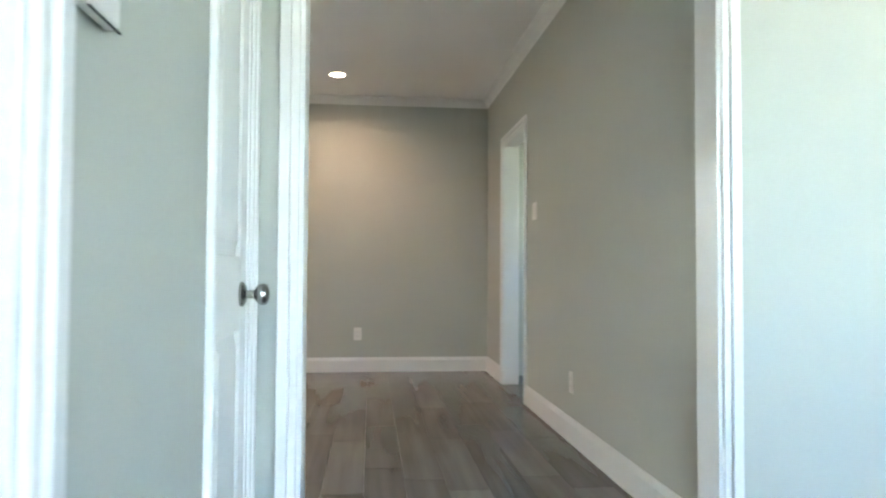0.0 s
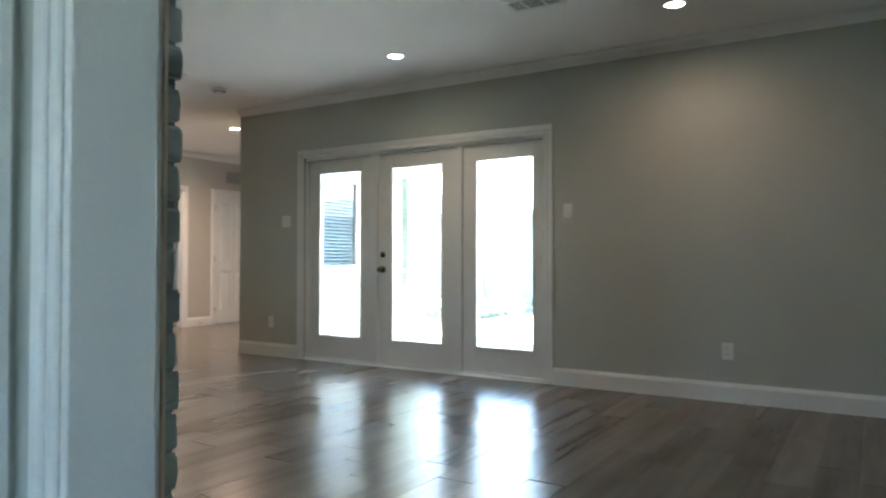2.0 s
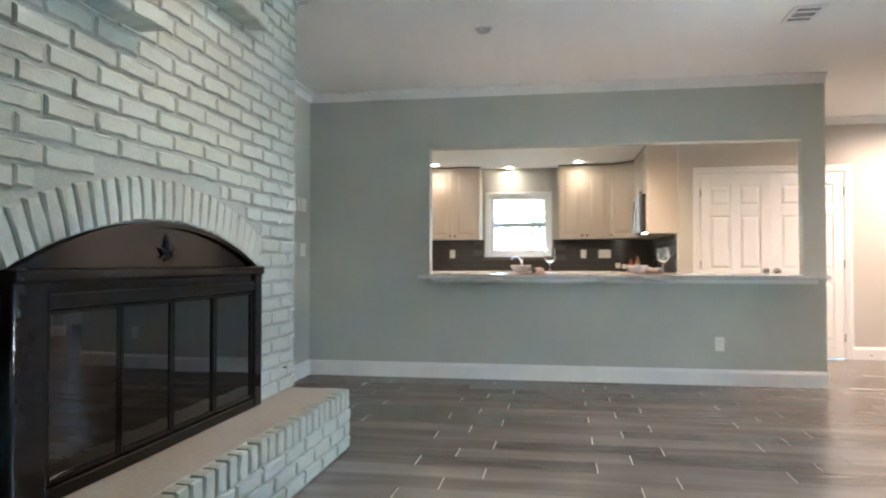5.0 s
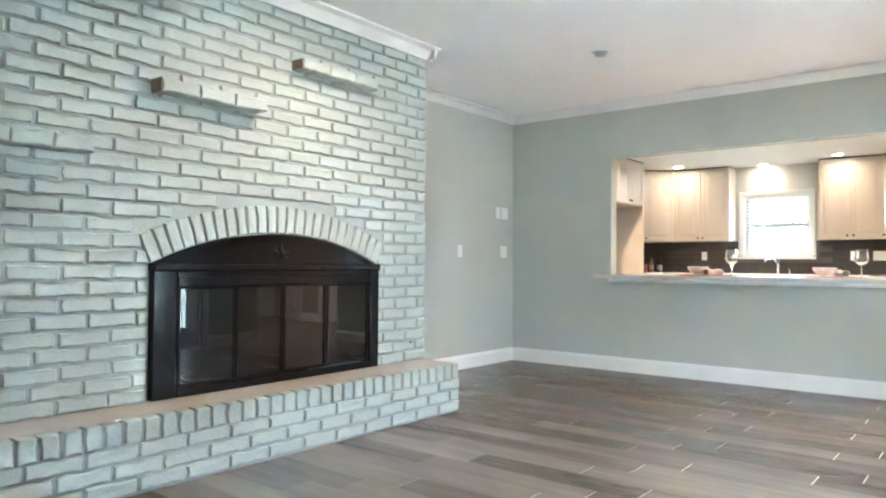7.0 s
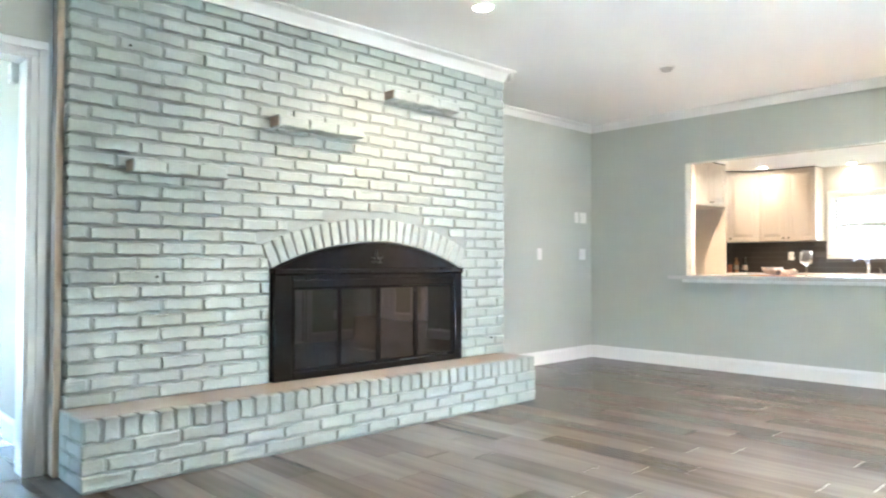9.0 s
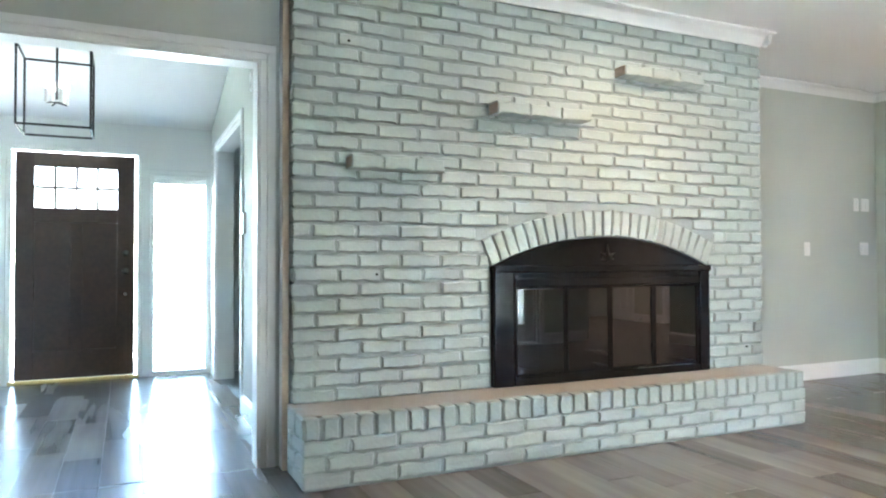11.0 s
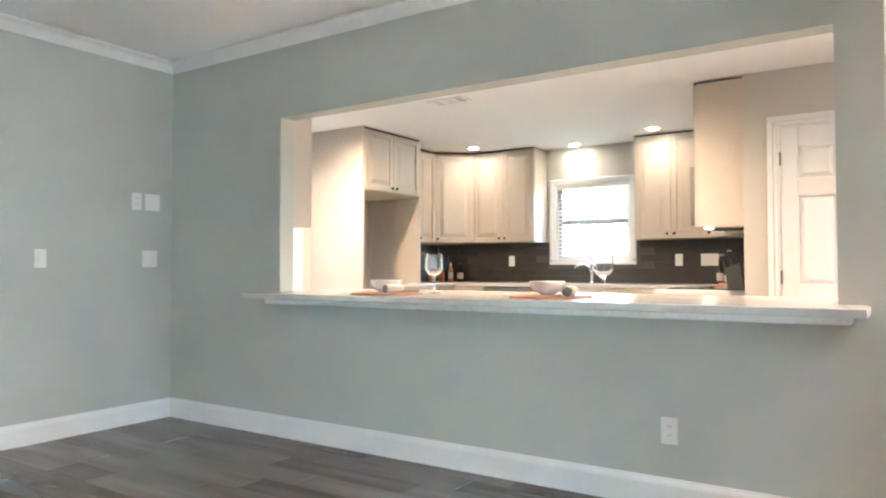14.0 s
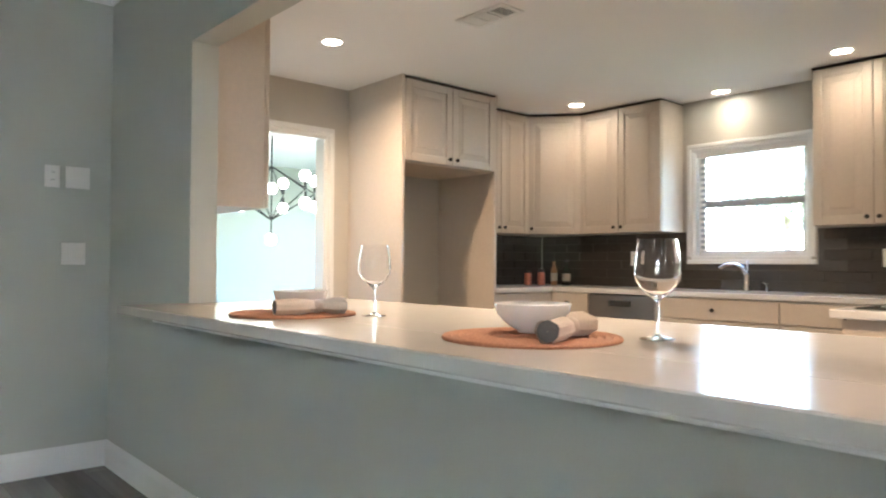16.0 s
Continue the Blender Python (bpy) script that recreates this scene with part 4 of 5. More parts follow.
part("body", prism(B(), [(-0.297, 3.417), (0.05, 3.417), (0.398, 3.72), (0.398, 4.027), (-0.297, 4.027)], 1.385, 2.418, "z"), CAB, root)
part("top_shade_strip", prism(B(), [(-0.297, 3.417), (0.068, 3.40), (0.41, 3.70), (0.398, 4.027), (-0.297, 4.027)], 2.418, 2.428, "z"), CABSHADE, root)
cab_front(root, "door", 0.455, 1.385, 2.414, pose(0.053, 3.42, 0, 0, 0, ang), [(0.035, 1.43)])
wall_cabinet(pose(0.40, 3.72, 0), 0.79, 2)
wall_cabinet(pose(2.31, 3.72, 0), 0.72, 2)
root = thing("wall_cabinet", "greige diagonal corner wall cabinet, door closed", "cabinet", "kitchen wall cabinets", m=pose(0, 0, 0))
part("body", prism(B(), [(3.033, 3.72), (3.34, 3.41), (3.647, 3.41), (3.647, 4.027), (3.033, 4.027)], 1.385, 2.418, "z"), CAB, root)
part("top_shade_strip", prism(B(), [(3.02, 3.70), (3.325, 3.395), (3.647, 3.41), (3.647, 4.027), (3.033, 4.027)], 2.418, 2.428, "z"), CABSHADE, root)
cab_front(root, "door", 0.43, 1.385, 2.414, pose(3.036, 3.718, 0, 0, 0, -45), [(0.035, 1.43)])
wall_cabinet(pose(3.34, 3.405, 0, 0, 0, -90), 0.50, 1)
wall_cabinet(pose(3.34, 2.90, 0, 0, 0, -90), 0.76, 2, z0=1.86, label="greige two-door cabinet over the microwave")
root = thing("wall_cabinet", "greige end cabinet with a plain tall side panel", "cabinet", "kitchen wall cabinets")
part("body", box(B(), 3.34, 1.95, 1.385, 3.647, 2.137, 2.418), CAB, root)
part("top_shade_strip", box(B(), 3.32, 1.945, 2.418, 3.647, 2.137, 2.428), CABSHADE, root)
cab_front(root, "door", 0.185, 1.385, 2.414, pose(3.34, 2.136, 0, 0, 0, -90), [])
# cabinet hung behind the west end of the opening
wall_cabinet(pose(0.995, 0.428, 0, 0, 0, 180), 0.78, 2, z0=1.388, depth=0.306, label="greige wall cabinet hung beside the bar opening")

# microwave
root = thing("microwave", "stainless over-the-range microwave with dark glass door", "microwave")
part("body", box(B(), 3.27, 2.142, 1.40, 3.645, 2.895, 1.855, 0.004), SLOT, root, "black metal case")
part("door", box(B(), 3.24, 2.35, 1.405, 3.268, 2.893, 1.85, 0.005), STEEL, root)
part("window", box(B(), 3.236, 2.43, 1.48, 3.239, 2.82, 1.78, 0.001), DARKGLASS, root, "dark glass window")
part("control_panel", box(B(), 3.24, 2.144, 1.405, 3.268, 2.346, 1.85, 0.005), STEEL, root, "stainless control panel")
part("handle", rod(rod(rod(B(), (3.205, 2.375, 1.47), (3.205, 2.375, 1.79), 0.009), (3.205, 2.375, 1.48), (3.24, 2.375, 1.48), 0.006), (3.205, 2.375, 1.78), (3.24, 2.375, 1.78), 0.006), CHROME, root, "chrome bar handle", smooth=True)
part("lamp", box(B(), 3.30, 2.2, 1.394, 3.36, 2.35, 1.3995), BULB, root, "small glowing cooktop light")

# base cabinets
def base_unit(m, w, fronts, label="greige base cabinet with drawer", depth=0.6):
    root = thing("base_cabinet", label, "cabinet", "kitchen base cabinets", m=m)
    part("body", box(B(), 0, 0, 0.1, w, depth, 0.893), CAB, root)
    part("toe_kick", box(B(), 0, 0.06, 0.0, w, depth, 0.1), CABSHADE, root, "recessed toe kick, painted dark for its shade")
    dw = w / fronts
    for k in range(fronts):
        cab_front(root, "drawer", dw, 0.74, 0.885, pose(k * dw, 0, 0), [(dw / 2, 0.81)])
        cab_front(root, "door", dw, 0.11, 0.735, pose(k * dw, 0, 0), [(dw - 0.04, 0.69)])
    return root


base_unit(pose(0.32, 2.715, 0, 0, 0, 90), 0.70, 1)
base_unit(pose(0.32, 3.42, 0, 0, 0, 0), 0.395, 1)
root = thing("dishwasher", "stainless built-in dishwasher under the counter", "dishwasher", m=pose(0.72, 3.42, 0))
part("body", box(B(), 0, 0.0, 0.1, 0.60, 0.58, 0.89), SLOT, root)
part("door", box(B(), 0.004, -0.025, 0.11, 0.596, -0.001, 0.885, 0.006), STEEL, root)
part("handle", box(B(), 0.20, -0.04, 0.80, 0.40, -0.026, 0.845, 0.006), SLOT, root, "dark pocket handle")
base_unit(pose(1.325, 3.42, 0), 0.89, 1, "greige sink base cabinet with a wide false drawer")
base_unit(pose(2.22, 3.42, 0), 0.78, 1)
base_unit(pose(3.05, 3.40, 0, 0, 0, -90), 0.65, 1)
base_unit(pose(3.05, 2.745, 0, 0, 0, -90), 0.65, 1)
root = thing("kitchen_countertop", "white quartz kitchen countertop along three walls", "countertop")
part("slab_west", box(B(), -0.298, 2.714, 0.895, 0.36, 3.388, 0.932, 0.003), QUARTZ, root)
part("slab_north", box(B(), -0.298, 3.39, 0.895, 3.648, 4.016, 0.932, 0.003), QUARTZ, root)
part("slab_east", box(B(), 2.99, 2.06, 0.895, 3.636, 3.388, 0.932, 0.003), QUARTZ, root)
root = thing("sink_faucet", "chrome gooseneck kitchen faucet by the sink", "faucet", m=pose(1.78, 3.88, 0.9325))
part("base", lathe(B(), [(0.028, 0), (0.028, 0.012), (0.02, 0.03), (0.018, 0.12), (0.012, 0.13), (0.001, 0.13)], seg=20), CHROME, root, smooth=True)
bm = B()
pts = [(0, 0, 0.10), (-0.02, -0.02, 0.17), (-0.06, -0.06, 0.20), (-0.11, -0.11, 0.19), (-0.14, -0.14, 0.165)]
for a_, b_ in zip(pts, pts[1:]):
    rod(bm, a_, b_, 0.012, 12)
part("spout", bm, CHROME, root, smooth=True)
part("lever", rod(B(), (0.0, 0, 0.12), (0.02, -0.03, 0.215), 0.007), CHROME, root, smooth=True)
root = thing("soap_pump", "small chrome soap pump by the sink", "soap pump", m=pose(1.92, 3.9, 0.9325))
part("body", lathe(B(), [(0.016, 0), (0.014, 0.02), (0.006, 0.025), (0.006, 0.06), (0.001, 0.06)], seg=14), CHROME, root, smooth=True)
part("nozzle", rod(B(), (0, 0, 0.055), (0, -0.06, 0.065), 0.005), CHROME, root)
root = thing("cooktop", "black glass cooktop set in the counter", "cooktop")
part("glass", box(B(), 3.06, 2.16, 0.9325, 3.56, 2.88, 0.940, 0.002), DARKGLASS, root)
for x, y in ((3.18, 2.34), (3.18, 2.70), (3.43, 2.34), (3.43, 2.70)):
    part("burner", lathe(B(), [(0.055, 0.9402), (0.07, 0.9402), (0.07, 0.943), (0.055, 0.943)], (x, y, 0), seg=24, cap=False), STEEL, root)


KNIFE_X, KNIFE_Y, BOARD_X, BOARD_Y = 3.555, 2.09, 3.35, 3.03


def bottle(x, y, h, r, mat, label, name="bottle", z=0.9325):
    root = thing(name, label, name.replace("_", " "), "counter bottles", m=pose(x, y, z))
    if h < 0.15:
        profile, neck, cap = [(0.001, 0), (r * 0.95, 0), (r, 0.004), (r, h * 0.72), (r * 0.85, h * 0.8), (0.001, h * 0.8)], r * 0.88, h * 0.2
    else:
        profile, neck, cap = [(0.001, 0), (r, 0), (r, h * 0.55), (r * 0.8, h * 0.64), (r * 0.42, h * 0.74), (r * 0.4, h * 0.9), (0.001, h * 0.9)], r * 0.46, h * 0.1
    part("body", lathe(B(), profile, seg=18), mat, root, smooth=True)
    if h >= 0.15:
        part("paper_label", lathe(B(), [(r + 0.0006, h * 0.16), (r + 0.0006, h * 0.46)], seg=18, cap=False), NAPKIN, root, "pale paper label", smooth=True)
    part("cap", cyl(B(), (0, 0, h - cap / 2), neck, cap, seg=14), SLOT, root, "dark cap")


for x, y, h, r, mat, lab in ((-0.12, 3.62, 0.135, 0.032, SPICE, "small rust-red spice jar on the counter"), (-0.03, 3.70, 0.145, 0.034, SPICE, "small rust-red spice jar on the counter"),
                             (0.02, 3.82, 0.24, 0.030, BOARD, "tall amber bottle on the counter"), (0.13, 3.86, 0.23, 0.036, DARKGLASS, "squat dark bottle on the counter"),
                             (3.12, 3.70, 0.24, 0.03, DARKGLASS, "dark glass oil bottle"), (3.20, 3.62, 0.20, 0.03, DARKGLASS, "dark glass vinegar bottle"),
                             (3.28, 3.50, 0.18, 0.03, SPICE, "small amber sauce bottle"), (3.36, 3.46, 0.22, 0.032, BOARD, "tall amber bottle on the counter")):
    bottle(x, y, h, r, mat, lab)
root = thing("knife_block", "slanted black knife block with steel-ended handles on the counter", "knife block", m=pose(KNIFE_X, KNIFE_Y, 0.9325, 0, 0, 0))
part("block", prism(B(), [(-0.035, 0.0), (0.075, 0.0), (0.045, 0.20), (-0.055, 0.155)], -0.05, 0.05, "y"), SLOT, root)
for k in range(3):
    for q in range(2):
        x_, y_ = -0.045 + q * 0.05, -0.03 + k * 0.03
        part("handle", rod(B(), (x_, y_, 0.155 + q * 0.022), (x_ - 0.035, y_, 0.245 + q * 0.03), 0.010), IRON, root)
        part("end_cap", rod(B(), (x_ - 0.036, y_, 0.2455 + q * 0.03), (x_ - 0.041, y_, 0.258 + q * 0.03), 0.0105), STEEL, root, "steel end of the handle")
root = thing("cutting_board", "copper-brown wooden board with a folded cloth on the counter", "cutting board", m=pose(BOARD_X, BOARD_Y, 0.9325, 0, 0, 8))
part("board", box(B(), -0.15, -0.10, 0, 0.12, 0.10, 0.016, 0.005), BOARD, root)
part("cloth", box(B(), -0.10, -0.07, 0.0165, 0.08, 0.05, 0.034, 0.008, 2), MAT, root, "folded rust-orange cloth")

# ---------------------------------------------------------------- dining room: branching globe chandelier
root = thing("chandelier", "black branching chandelier with clear glowing globes", "chandelier", m=pose(-2.1, 2.08, 1.80))
part("canopy", lathe(B(), [(0.001, 0.662), (0.065, 0.662), (0.065, 0.64), (0.001, 0.635)], seg=20), IRON, root)
part("stem", rod(B(), (0, 0, 0.26), (0, 0, 0.645), 0.008), IRON, root)
for k in range(6):
    a = 2 * math.pi * k / 6 + 0.3
    e = (0.44 * math.cos(a), 0.44 * math.sin(a), 0.02)
    part("upper_arm", rod(B(), (0, 0, 0.27), e, 0.007), IRON, root)
    part("lower_arm", rod(B(), e, (0, 0, -0.26), 0.007), IRON, root)
    for dz in (0.13, -0.13):
        part("globe", lathe(B(), [(0.001, -0.055), (0.035, -0.045), (0.052, -0.01), (0.05, 0.02), (0.03, 0.05), (0.001, 0.056)], (e[0], e[1], e[2] + dz), seg=18), GLOBE, root, "glowing glass globe", smooth=True)
        part("socket", cyl(B(), (e[0], e[1], e[2] + dz * 0.4), 0.016, 0.07, seg=12), IRON, root)
for dz in (0.05, -0.45):
    part("globe", lathe(B(), [(0.001, -0.055), (0.035, -0.045), (0.052, -0.01), (0.05, 0.02), (0.03, 0.05), (0.001, 0.056)], (0, 0, dz), seg=18), GLOBE, root, "glowing glass globe", smooth=True)
part("centre_stem", rod(B(), (0, 0, -0.40), (0, 0, 0.27), 0.007), IRON, root)

# entry lantern
root = thing("pendant_lantern", "black open-frame cube lantern hanging in the entry", "pendant lamp", m=pose(-1.2, -6.92, 2.24))
s, h_ = 0.22, 0.27
c8 = [(x, y, z) for x in (-s, s) for y in (-s, s) for z in (-h_, h_)]
for a_ in c8:
    for b_ in c8:
        if a_ < b_ and sum(abs(p - q) > 1e-6 for p, q in zip(a_, b_)) == 1:
            part("bar", rod(B(), a_, b_, 0.008), IRON, root)
part("stem", rod(B(), (0, 0, -0.05), (0, 0, 0.42), 0.008), IRON, root)
for k in range(4):
    a = k * math.pi / 2 + 0.5
    part("candle", cyl(B(), (0.07 * math.cos(a), 0.07 * math.sin(a), -0.03), 0.011, 0.10, seg=10), PLASTIC, root, "white candle sleeve")
    part("bulb", lathe(B(), [(0.001, 0.02), (0.014, 0.035), (0.012, 0.06), (0.001, 0.085)], (0.07 * math.cos(a), 0.07 * math.sin(a), 0), seg=10), GLOBE, root, "glowing bulb")
    part("arm", rod(B(), (0, 0, -0.07), (0.07 * math.cos(a), 0.07 * math.sin(a), -0.08), 0.006), IRON, root)

# ---------------------------------------------------------------- bathroom: toilet
root = thing("toilet", "white toilet in the dim bathroom", "toilet", m=pose(8.05, 4.0, 0, 0, 0, -90))
part("bowl", lathe(B(), [(0.001, 0), (0.12, 0), (0.11, 0.12), (0.13, 0.25), (0.185, 0.37), (0.19, 0.40), (0.001, 0.40)], (0, -0.32, 0), seg=24), CERAMIC, root, smooth=True)
part("seat", lathe(B(), [(0.001, 0.401), (0.195, 0.401), (0.195, 0.425), (0.001, 0.43)], (0, -0.32, 0), seg=24), CERAMIC, root, smooth=True)
part("tank", box(B(), -0.22, -0.14, 0.36, 0.22, 0.04, 0.74, 0.02, 2), CERAMIC, root)
part("tank_lid", box(B(), -0.23, -0.15, 0.741, 0.23, 0.045, 0.77, 0.008), CERAMIC, root)
part("base", box(B(), -0.11, -0.2, 0.0, 0.11, 0.02, 0.36, 0.02), CERAMIC, root)
root = thing("shower_curtain", "dark folded shower curtain on a rod in the bathroom", "curtain")
bm = B()
prev = None
for k in range(41):
    x = 7.95 + 0.4 * k / 40
    y = 4.40 + 0.035 * math.sin(k * 0.9)
    row = [bm.verts.new((x, y, 0.12)), bm.verts.new((x, y, 2.0))]
    if prev:
        bm.faces.new((prev[0], row[0], row[1], prev[1]))
    prev = row
part("cloth", bm, BATH, root, smooth=True)
part("rod", rod(B(), (7.88, 4.40, 2.03), (8.79, 4.40, 2.03), 0.012), KNOB, root, "dark curtain rod")

# ---------------------------------------------------------------- outdoors
structure("ground", box(B(), -600, -600, -0.25, 600, 600, -0.16), GRASS, "lawn reaching to the horizon", "ground")
bm = B()
box(bm, 5.42, -9.5, -0.155, 12.9, -0.98, -0.03, 0.01)
structure("pavement", bm, CONCRETE, "pale sunlit concrete patio", "patio")
# Unseen pale slab, added to reflect sunlight up into the entry.
structure("bounce_slab", box(B(), -14.0, -12.0, -0.155, -2.95, -4.0, -0.06, 0.01), CONCRETE, "added unseen pale slab bouncing daylight into the entry", "pavement")
structure("porch_roof", box(B(), 5.40, -9.5, 2.50, 6.4, -0.98, 2.62), TRIM, "white porch ceiling and fascia over the patio", "porch roof")
structure("wing_eave", box(B(), 6.535, -1.98, 2.40, 9.3, -0.975, 2.52), TRIM, "white eave of the wing over the window", "eave")
root = thing("gutter", "white gutter along the porch edge", "gutter")
part("trough", box(B(), 6.41, -9.5, 2.53, 6.53, -1.0, 2.64, 0.01), TRIM, root)
# Pier under the eave; part of its dark green is shade in the colour.
root = thing("porch_post", "sage green brick pier at the corner of the wing, colour darkened for shade", "pier")
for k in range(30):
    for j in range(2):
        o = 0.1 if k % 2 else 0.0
        part("brick", box(B(), 8.27 + j * 0.22 + o * 0.5, -1.10, -0.1 + k * 0.0765, 8.47 + j * 0.22 + o * 0.5, -0.975, -0.036 + k * 0.0765, 0.005), SHADED_GREEN_BRICK, root)
part("core", box(B(), 8.28, -1.09, -0.15, 8.72, -0.972, 2.2), SHADED_GREEN_BRICK, root)
EAVE, SPOUT_Y0, SPOUT_Y1 = 2.06, 0.0, 0.80
root = thing("neighbour_building", "pale green siding outbuilding beyond the patio", "building")
part("wall", box(B(), 14.0, -12.0, -0.16, 22.0, 7.0, 2.44), SIDING, root)
part("roof", prism(B(), [(13.0, 2.45), (18.0, 4.3), (23.0, 2.45)], -12.5, 7.5, "y"), CONCRETE, root)
part("fascia", box(B(), 12.98, -12.5, EAVE, 13.02, 7.5, 2.47, 0.004), TRIM, root, "white painted eave board")
part("soffit", box(B(), 13.02, -12.5, EAVE + 0.01, 13.99, 7.5, EAVE + 0.03), TRIM, root, "white soffit under the eave")
bm = rod(B(), (13.10, SPOUT_Y0, EAVE + 0.02), (13.35, SPOUT_Y0 + 0.1, EAVE - 0.06), 0.045)
rod(bm, (13.35, SPOUT_Y0 + 0.1, EAVE - 0.06), (13.90, SPOUT_Y1, EAVE - 0.36), 0.045)
rod(bm, (13.90, SPOUT_Y1, EAVE - 0.36), (13.93, SPOUT_Y1 + 0.02, -0.15), 0.045)
part("downspout", bm, TRIM, root, "white bent downspout", smooth=True)


def leaf_cloud(bm, centre, radius, count, size, rng):
    for _ in range(count):
        v = Vector((rng.gauss(0, 1), rng.gauss(0, 1), rng.gauss(0, 1))).normalized() * (rng.random() ** 0.4)
        p = Vector(centre) + Vector((v.x * radius[0], v.y * radius[1], v.z * radius[2]))
        q = Euler((rng.uniform(0, 6.3), rng.uniform(0, 6.3), rng.uniform(0, 6.3))).to_matrix()
        s = size * rng.uniform(0.6, 1.3)
        vs = [bm.verts.new(p + q @ Vector(c)) for c in ((-s, 0, 0), (0, -s * 0.45, 0.1 * s), (s, 0, 0), (0, s * 0.45, 0.1 * s))]
        bm.faces.new(vs)


rng = random.Random(5)
for x, y, sx in ((11.4, 0.35, 0.36), (11.7, -0.25, 0.42), (12.0, -0.85, 0.4), (12.4, -1.5, 0.42), (12.8, -2.2, 0.4), (13.2, -2.9, 0.42)):
    root = thing("shrub", "low leafy green shrub beside the patio", "shrub", "patio shrubs", m=pose(x, y, -0.05))
    bm = B()
    leaf_cloud(bm, (0, 0, 0.17), (sx, sx, 0.2), 420, 0.045, rng)
    part("foliage", bm, LEAF, root)
    part("stems", rod(rod(B(), (0, 0, -0.12), (0.1, 0.1, 0.2), 0.012), (0, 0, -0.12), (-0.1, 0.05, 0.22), 0.012), BARK, root)


def tree(x, y, h, seed):
    rng = random.Random(seed)
    root = thing("tree", "leafy green garden tree", "tree", "garden trees", m=pose(x, y, -0.16))
    part("trunk", cyl(B(), (0, 0, h * 0.25), 0.2, h * 0.5, r2=0.11, seg=12), BARK, root)
    bm, lb = B(), B()
    for k in range(9):
        a, e = rng.uniform(0, 6.3), rng.uniform(0.3, 1.0)
        tip = (math.cos(a) * h * 0.3 * e, math.sin(a) * h * 0.3 * e, h * rng.uniform(0.42, 0.85))
        rod(lb, (0, 0, h * rng.uniform(0.3, 0.48)), tip, 0.035, 6)
        leaf_cloud(bm, tip, (h * 0.2, h * 0.2, h * 0.16), 620, 0.13, rng)
    part("limbs", lb, BARK, root)
    part("crown", bm, LEAF, root)


for x, y, h, s in ((-2.8, 24, 6.0, 1), (1.0, 27, 6.5, 2), (4.6, 25, 5.5, 3), (-7.0, 26, 6.5, 7), (26.0, 4.0, 8.0, 4), (26.0, -3.0, 7.0, 6)):
    tree(x, y, h, s)

# ---------------------------------------------------------------- backsplash tiles
def splash(name, axis, a0, a1, face, out, gaps=()):
    root = thing(name, "dark charcoal glazed tile backsplash above the counter", "backsplash", kind="structure")
    f0, f1 = sorted((face, face + out * 0.004))
    pieces = [(a0, a1, 1.384)]
    for g0, g1, gz in gaps:
        pieces = [(a0, g0, 1.384), (g0, g1, gz), (g1, a1, 1.384)]
    for lo, hi, top in pieces:
        part("grout", box(B(), lo, f0, 0.9325, hi, f1, top) if axis == "x" else box(B(), f0, lo, 0.9325, f1, hi, top), SPLASH_GROUT, root)
    rng = random.Random(3)
    shared = {}
    tw, th = 0.30, 0.075
    for r in range(6):
        z0, z1 = 0.935 + r * th, 0.935 + (r + 1) * th - 0.003
        a = a0 - (tw / 2 if r % 2 else 0)
        while a < a1:
            lo, hi = max(a, a0) + 0.0015, min(a + tw, a1) - 0.0015
            a += tw
            if hi - lo < 0.02 or any(lo < g1 and hi > g0 and z1 > gz for g0, g1, gz in gaps):
                continue
            key = round(hi - lo, 3)
            if key not in shared:
                t = B()
                box(t, 0, 0, 0, key, 0.008, z1 - z0, 0.0015)
                shared[key] = finish("tile", t, SPLASH)
            ob = new("tile", shared[key])
            ob.parent = root
            if axis == "x":
                ob.matrix_basis = pose(lo, face + out * 0.004 - (0.008 if out < 0 else 0), z0, rng.uniform(-0.5, 0.5), 0, rng.uniform(-0.12, 0.12))
            else:
                ob.matrix_basis = pose(face + out * 0.004 + (0.008 if out > 0 else 0), lo, z0, 0, 0, 90)
    return root


splash("backsplash", "x", -0.29, 3.64, 4.03, -1, gaps=[(1.22, 2.22, 1.13)])
splash("backsplash", "y", 2.72, 4.01, -0.30, 1)
splash("backsplash", "y", 2.05, 4.01, 3.65, -1)

# ---------------------------------------------------------------- brick chimney breast
rng = random.Random(11)
Y0, Y1, XF = -5.722, -2.455, 0.82      # ends and brick face
FC, FH = -3.780, 0.808                 # middle and half width of the fire opening
ARC_C, ARC_R, ARC_T = -0.69, 1.893, 0.165
HEARTH_Z, COURSE, LENGTH, JOINT = 0.335, 0.0765, 0.235, 0.0145


def arc_z(y, r):
    d = r * r - (y - FC) ** 2
    return ARC_C + math.sqrt(d) if d > 0 else -9


